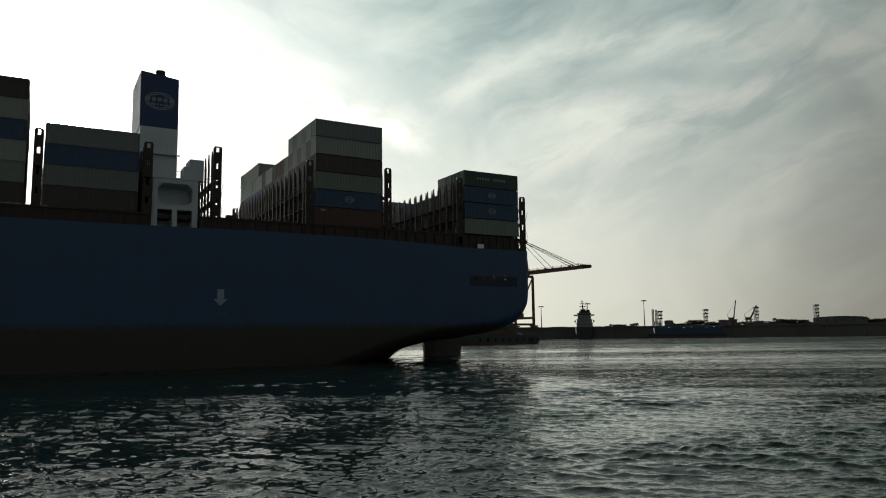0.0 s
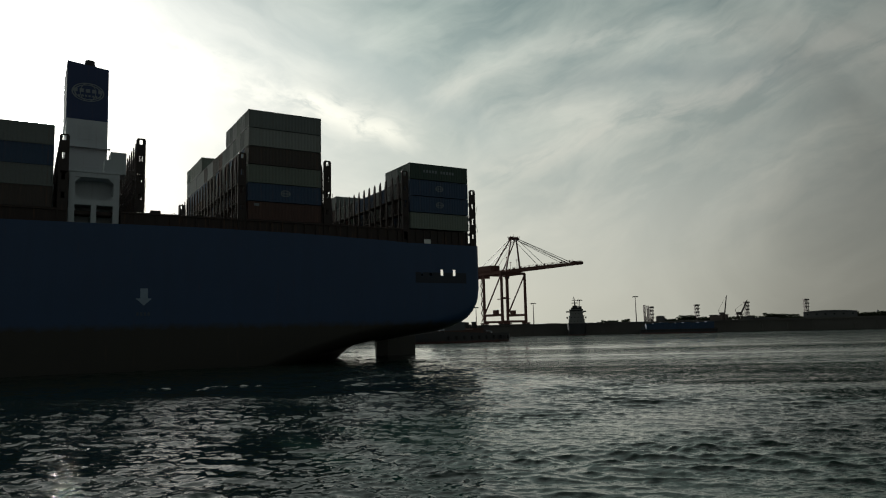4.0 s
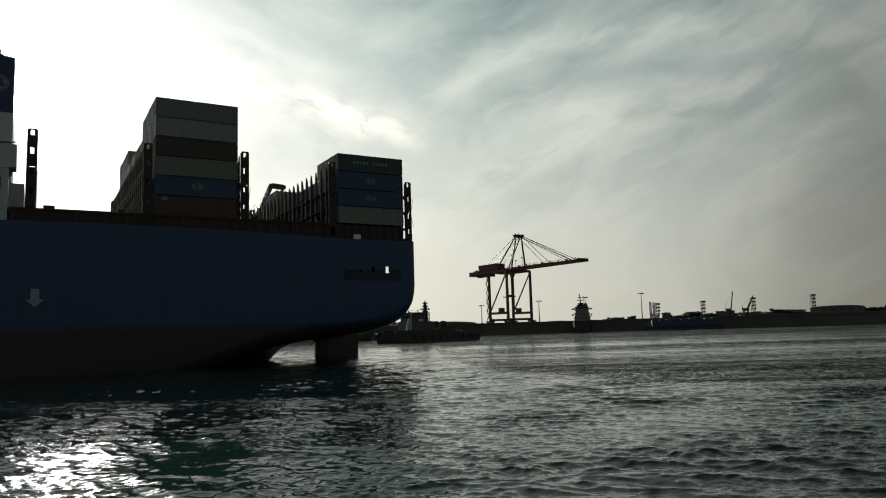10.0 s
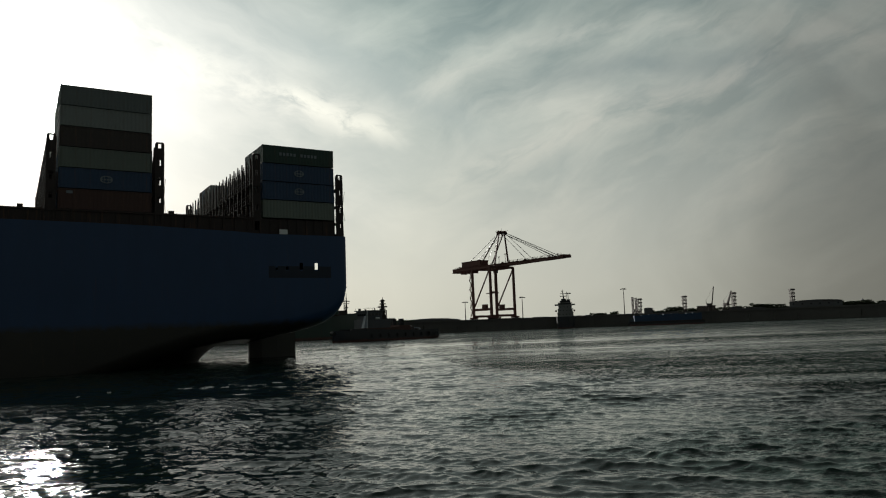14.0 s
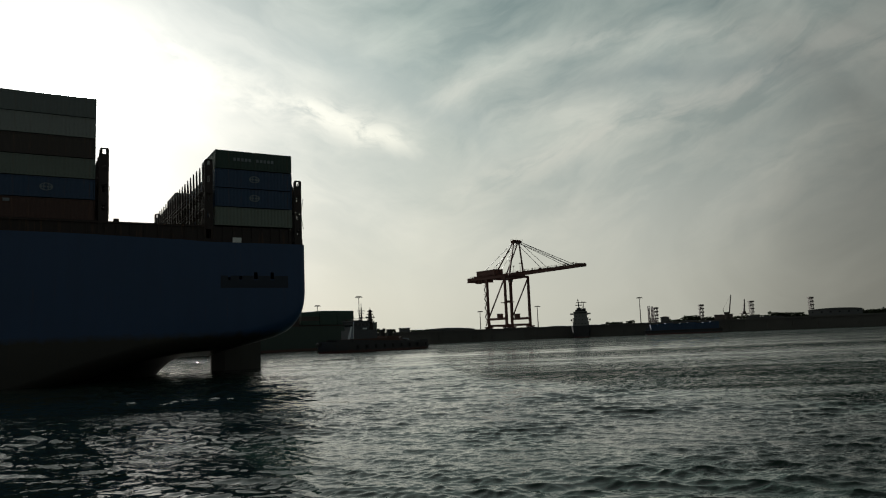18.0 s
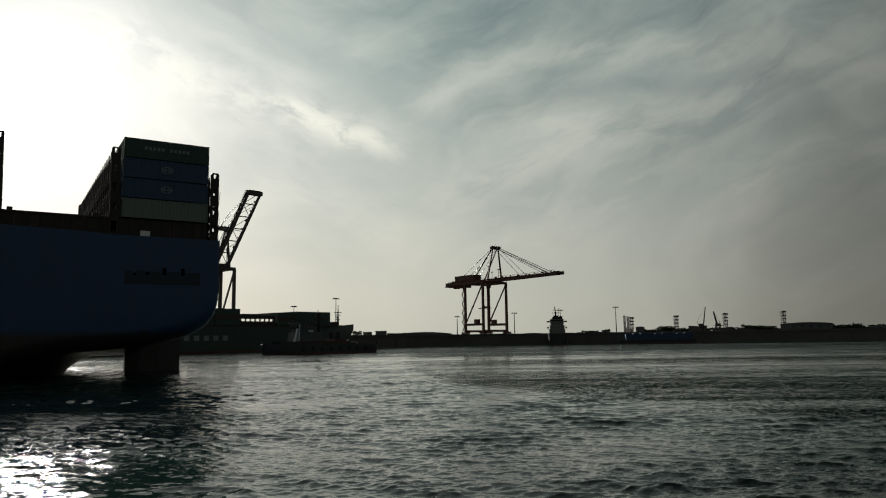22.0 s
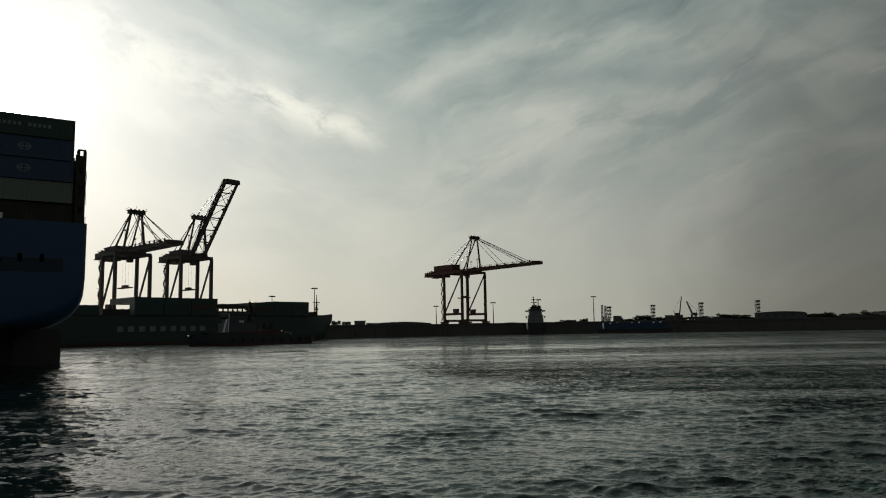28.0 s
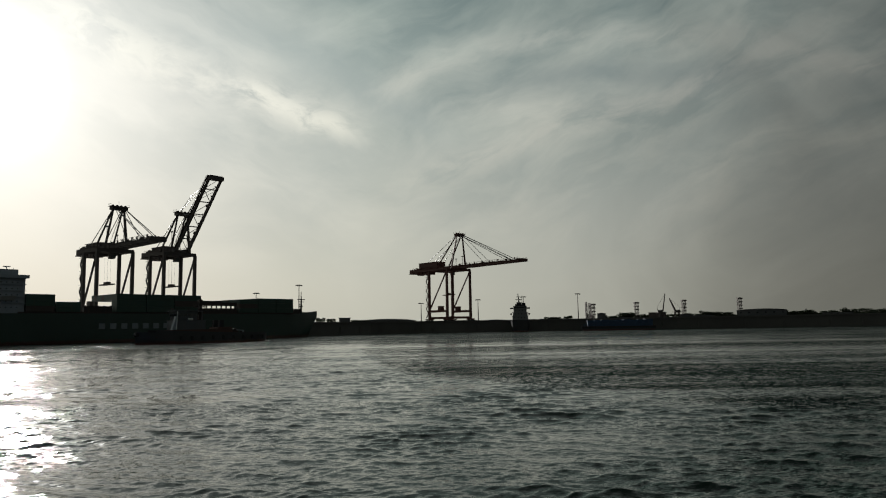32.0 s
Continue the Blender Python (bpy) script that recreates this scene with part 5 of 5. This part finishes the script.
def shed(az0, az1, el, d, depth=30.0, roof=0.0, mat=None, name="warehouse", label="long low harbour shed with ribbed cladding", windows=0):
    a, b = polar(az0, d), polar(az1, d)
    mid = (a + b) / 2
    w = (b - a).length
    top = height(el, d) - LAND
    s = thing(name, Matrix.Translation(Vector((mid.x, mid.y, LAND))) @ pose(0, 0, 0, 0, 0, -(az0 + az1) / 2), label, "building")
    mat = mat or SHED
    eave = top - roof
    part("wall", Solid().box(-w / 2, w / 2, 0, depth, 0, eave), mat, s)
    if roof:
        n = 9
        pts = [(-w / 2 - 0.5, eave - 0.1), (w / 2 + 0.5, eave - 0.1)] + [(w / 2 + 0.5 - (w + 1) * i / n, eave + roof * sin(pi * i / n) ** 0.8) for i in range(1, n)]
        part("roof", Solid().side(pts, -0.5, depth + 0.5), mat, s)
    else:
        part("roof", Solid().box(-w / 2 - 0.4, w / 2 + 0.4, -0.4, depth + 0.4, eave, eave + 0.3), mat, s)
    for i in range(max(2, int(w / 6))):
        x = -w / 2 + (i + 0.5) * w / max(2, int(w / 6))
        part("cladding_rib", Solid().box(x - 0.15, x + 0.15, -0.12, -0.002, 0, eave - 0.2), mat, s)
    for i in range(windows):
        x = -w / 2 + (i + 0.5) * w / windows
        part("window", Solid().box(x - 0.6, x + 0.6, -0.1, -0.003, eave * 0.45, eave * 0.7), GLASS, s)
    return s


shed(-8.5, -3.9, 0.80, 570, 40, 1.5)
shed(-9.97, -9.1, 0.90, 520, 12)
shed(20.6, 23.95, 1.04, 548, 40, 0.9, None, "warehouse", "large flat-roofed transit shed on the far quay", 6)
shed(10.44, 11.08, 0.97, 560, 12, 0.6)
shed(26.2, 28.1, 0.62, 590, 20, 0.0, None, "quay_building", "low flat-roofed harbour building", 5)
shed(28.3, 31.5, 0.52, 600, 20, 0.0, None, "quay_building", "low flat-roofed harbour building", 6)
shed(17.2, 19.0, 0.66, 560, 14, 0.5)
shed(12.0, 13.0, 0.60, 560, 14, 0.3)
shed(1.8, 3.2, 0.60, 575, 14, 0.3)
shed(32, 40, 0.6, 640, 30, 1.0)


def clump(az, d, w, hgt, n, seed):
    """A tree or thicket: trunks with limbs, and a crown of many small leaf clumps with gaps."""
    rng = random.Random(seed)
    t = thing("tree", Matrix.Translation(polar(az, d, LAND)), "dusty dark green trees along the shore", "tree", "shore trees")
    tr = Solid()
    trunks = max(1, int(w / 5))
    for i in range(trunks):
        x = (i + 0.5) * w / trunks - w / 2
        tr.tube((x, 0, 0), (x + rng.uniform(-0.4, 0.4), 0, hgt * 0.55), 0.3, 0.15, 6)
        for _ in range(4):
            tr.tube((x, 0, hgt * 0.35), (x + rng.uniform(-2, 2), rng.uniform(-1.5, 1.5), hgt * rng.uniform(0.6, 0.85)), 0.12, 0.04, 5)
    part("trunk", tr, DARK_STEEL, t)
    v, f = [], []
    tops = [rng.uniform(0.65, 1.0) for _ in range(max(2, int(w / 2)))]
    for _ in range(n):
        x = rng.uniform(-w / 2, w / 2)
        lim = hgt * tops[min(len(tops) - 1, int((x + w / 2) / w * len(tops)))]
        z = hgt * 0.1 + (lim - hgt * 0.1) * rng.random() ** 0.6
        c = Vector((x, rng.uniform(-2, 2), z))
        r = rng.uniform(0.25, 0.6)
        k = len(v)
        a, b = rng.uniform(0, 6.3), rng.uniform(-1, 1)
        u1 = Vector((cos(a), sin(a), b)).normalized() * r
        u2 = u1.cross(Vector((rng.uniform(-1, 1), rng.uniform(-1, 1), 1))).normalized() * r * 0.8
        v += [tuple(c + u1), tuple(c + u2), tuple(c - u1), tuple(c - u2)]
        f.append((k, k + 1, k + 2, k + 3))
    s = Solid()
    s.v, s.f = v, f
    part("crown", s, LEAF, t)


rng = random.Random(8)
for az in (-11.4, -10.6, -8.7, -8.2, 6.78, 7.2, 8.2, 11.6, 12.4, 13.0, 17.6, 18.3, 19.2, 20.0, 24.2, 24.7, 25.3, 25.9, 26.5, 27.6, 28.4, 29.2, 30.0,
           9.9, 10.9, 12.7, 13.8, 14.2, 17.2, 18.8, 19.6, 24.45, 25.6, 27.0, 30.5,
           *(11.1 + 0.62 * i for i in range(33))):
    far = 552 + abs(az) * 2
    clump(az, far if az > -8 else 500, rng.uniform(5, 11), height(rng.uniform(0.62, 0.85) if az < 9 else rng.uniform(0.62, 1.0), far) - LAND, 420, int(az * 10) + 500)


# far town and tree line on the skyline
def skyline():
    s = Solid()
    r = random.Random(21)
    for i in range(150):
        az = -40 + i * 0.52 + r.uniform(-0.2, 0.2)
        d = r.uniform(850, 1300)
        p = polar(az, d)
        w, hh = r.uniform(5, 18), height(r.uniform(0.38, 0.62), d)
        s.box(p.x - w, p.x + w, p.y - 6, p.y + 6, LAND - 0.5, max(hh, LAND + 1.5))
    tagged(new("backdrop", s.mesh("backdrop", SHED)), "low far town skyline behind the harbour", "skyline", kind="structure")
    m = thing("minaret", Matrix.Translation(polar(25.17, 800, LAND)), "slim far tower with a pointed top above the roofs", "tower")
    hh = height(0.97, 800) - LAND
    part("shaft", Solid().tube((0, 0, 0), (0, 0, hh * 0.75), 1.6, 1.3, 8), SHED, m)
    part("cap", Solid().tube((0, 0, hh * 0.75), (0, 0, hh), 1.8, 0.1, 8), SHED, m)


skyline()


def small_ship():
    """A coaster seen end on, moored at the far quay."""
    p = polar(4.43, 505)
    s = thing("coaster", Matrix.Translation(p) @ pose(0, 0, 0, 0, 0, -4.4), "small grey coaster moored stern-on at the quay with a mast", "ship")
    hull = Solid()
    rim = [(-6.6, 1.5), (-5.6, -0.4), (-2.5, -1.2), (2.5, -1.2), (5.6, -0.4), (6.6, 1.5), (6.6, 14), (-6.6, 14)]
    hull.v = [(x * 0.82, y, -1) for x, y in rim] + [(x * 0.95, y, 4) for x, y in rim] + [(x, y, 8.2) for x, y in rim]
    hull.f = [(k * 8 + i, k * 8 + (i + 1) % 8, k * 8 + 8 + (i + 1) % 8, k * 8 + 8 + i) for k in (0, 1) for i in range(8)] + [tuple(range(7, -1, -1)), tuple(range(16, 24))]
    part("hull", hull, HULL_TUG, s)
    for x0, x1, y0, z0, z1 in ((-5.4, 5.6, 0.8, 8.2, 10.9), (-5.0, 5.2, 1.2, 10.9, 13.4), (-4.5, 4.6, 1.6, 13.4, 15.7)):
        part("house_tier", Solid().box(x0, x1, y0, 9.5, z0, z1).box(x0 - 0.5, x1 + 0.5, y0 - 0.5, 9.8, z1, z1 + 0.18), SHED_PALE, s)
        for i in range(4):
            part("window", Solid().box(x0 + 1.3 + i * 2.3, x0 + 1.9 + i * 2.3, y0 - 0.06, y0 - 0.003, z0 + 1.2, z0 + 1.75), SOOT, s)
    part("bridge", Solid().hexa([(-4.4, 1.8, 15.88), (4.4, 1.8, 15.88), (4.4, 6.5, 15.88), (-4.4, 6.5, 15.88), (-4.8, 1.4, 18.0), (4.8, 1.4, 18.0), (4.8, 6.5, 18.0), (-4.8, 6.5, 18.0)]), SHED_PALE, s)
    part("bridge_windows", Solid().box(-4.2, 4.2, 1.44, 1.6, 16.7, 17.5), SOOT, s)
    part("monkey_island", Solid().box(-3.4, 3.0, 2, 6, 18.0, 19.3).box(-2.4, 1.2, 2.5, 5, 19.3, 20.6), SOOT, s)
    for x in (-7.0, 4.6):
        part("bridge_wing", Solid().box(x, x + 2.4, 2.0, 4.2, 15.9, 16.9), SHED_PALE, s)
    for x in (-6.7, 5.9):
        part("lifeboat", Solid().hexa([(x, 2.2, 11.6), (x + 0.9, 2.2, 11.6), (x + 0.9, 6, 11.6), (x, 6, 11.6), (x - 0.2, 1.6, 12.8), (x + 1.1, 1.6, 12.8), (x + 1.1, 6.6, 12.8), (x - 0.2, 6.6, 12.8)]), CRANE_RED, s)
    part("mast", Solid().beam((-0.6, 4, 20.4), (-1.2, 4, 27.0), 1.3, 1.0, 0.35, 0.3).box(-3.0, 1.4, 3.7, 4.3, 22.2, 22.7).box(-2.6, 0.4, 3.7, 4.3, 24.2, 24.6).box(-1.9, -0.5, 3.7, 4.3, 25.8, 26.1), SOOT, s)
    part("aerial", Solid().beam((1.6, 4, 19.3), (1.6, 4, 25.6), 0.25), SOOT, s)
    part("funnel", Solid().box(1.6, 4.0, 6, 9, 15.88, 20.2), SOOT, s)


small_ship()


def blue_barge():
    """A long flat barge with a sheeted blue cargo box, moored along the far quay."""
    b = thing("cargo_barge", Matrix.Translation(Vector((107, 504.5, 0))) @ pose(0, 0, 0, 0, 0, -5.1), "long low barge with blue cargo box moored at a quay", "barge")
    L = 25.0
    hull = Solid().side([(-L + 2, -1.0), (L - 2, -1.0), (L, 1.2), (L, 2.6), (-L, 2.6), (-L, 1.2)], -5.0, 5.0)
    part("hull", hull, HULL_TUG, b, "dark barge hull")
    part("rubbing_strake", Solid().box(-L, L, -5.2, -5.003, 2.0, 2.4), TIMBER, b)
    part("deck", Solid().box(-L + 0.2, L - 0.2, -4.8, 4.8, 2.61, 2.8), OXIDE, b)
    for i in range(9):
        x0, x1 = -L + 4 + i * 4.9, -L + 4 + (i + 1) * 4.9 - 0.02
        part("cargo_panel", Solid().box(x0, x1, -4.2, 4.2, 2.8, 6.9 + 0.25 * ((i * 7) % 3)), BOX_PAINT["blue"], b, "blue sheeted cargo box")
        part("panel_rib", Solid().box(x1 - 0.3, x1, -4.35, -4.203, 2.8, 6.6), BOX_PAINT["blue"], b)
    # plain bars for the small letter-like marks at this end, no real fenders
    for i in range(4):
        part("fender", Solid().box(-L + 0.5 + i * 0.85, -L + 1.0 + i * 0.85, -4.9, -4.82, 2.8, 5.0 - 0.3 * (i % 2)), FAINT, b)
    for x in (-L + 1, L - 1.4):
        part("bollard", Solid().beam((x, -4.4, 2.8), (x, -4.4, 3.7), 0.4), DARK_STEEL, b)


blue_barge()


def harbour_crane(az, d, jib_len, jib_rise):
    """A slewing crane: a portal base, and an upper part that turns with its jib."""
    base = thing("harbour_crane", Matrix.Translation(polar(az, d, LAND)), "small slewing harbour crane with a lattice jib", "crane", "harbour cranes")
    for x in (-2, 2):
        for y in (-2, 2):
            part("leg", Solid().beam((x, y, 0), (x * 0.6, y * 0.6, 3.6), 0.5), CRANE, base)
    part("deck", Solid().box(-2.6, 2.6, -2.6, 2.6, 3.6, 4.1), CRANE, base)
    cab = part("slewing_cab", Solid().box(-2.2, 1.6, -1.2, 1.2, 3.4, 5.4), CRANE, base)
    tip = Vector((jib_len, 0, 5 + jib_rise))
    jib = Solid().beam((1.4, 0, 4.6), tip, 1.0, 0.9, 0.7, 0.6)
    for y in (-0.42, 0.42):
        jib.beam((1.2, y, 5.6), tip + Vector((0, y * 0.2, 0.3)), 0.25, 0.25)
    part("jib", jib, CRANE, cab)
    part("stay", Solid().tube((-2.5, 0, 7.4), tip, 0.06, n=5).beam((-2.2, 0, 5.0), (-2.5, 0, 7.4), 0.3), CABLE, cab)
    return base, cab


CRANE_STILL, _ = harbour_crane(15.22, 545, 3.3, 12.2)
_.rotation_euler = (0, 0, radians(-15))
CRANE_TURNING, SLEW = harbour_crane(16.38, 548, 5.6, 8.6)
shed(14.3, 15.6, 0.90, 552, 12, 0.0, CRANE, "dredger_house", "dark blocky plant house on the quay")
shed(16.5, 17.3, 0.74, 560, 12, 0.0)


# ---------------------------------------------------------------- what moves
def motions():
    steps = [0, 4, 8, 12, 16, 20, 24, 28, 32]
    walk(SHIP, [(t, ship_pose(t)) for t in steps])
    for ob, m in CARGO:
        walk(ob, [(t, ship_pose(t) @ m) for t in steps])
    walk(TUG, [(t, tug_pose(t)) for t in steps])
    # wind drives the waves slowly across the basin
    walk(WATER_SHEET, [(0, pose(1.6, 5.0, 0)), (16, pose(0, 0, 0)), (32, pose(-1.6, -5.0, 0))])
    # the far slewing crane swings its jib round
    walk(SLEW, [(0, pose(0, 0, 0, 0, 0, -20)), (6, pose(0, 0, 0, 0, 0, -25)), (16, pose(0, 0, 0, 0, 0, -80)), (24, pose(0, 0, 0, 0, 0, -145)), (32, pose(0, 0, 0, 0, 0, -165))])


motions()
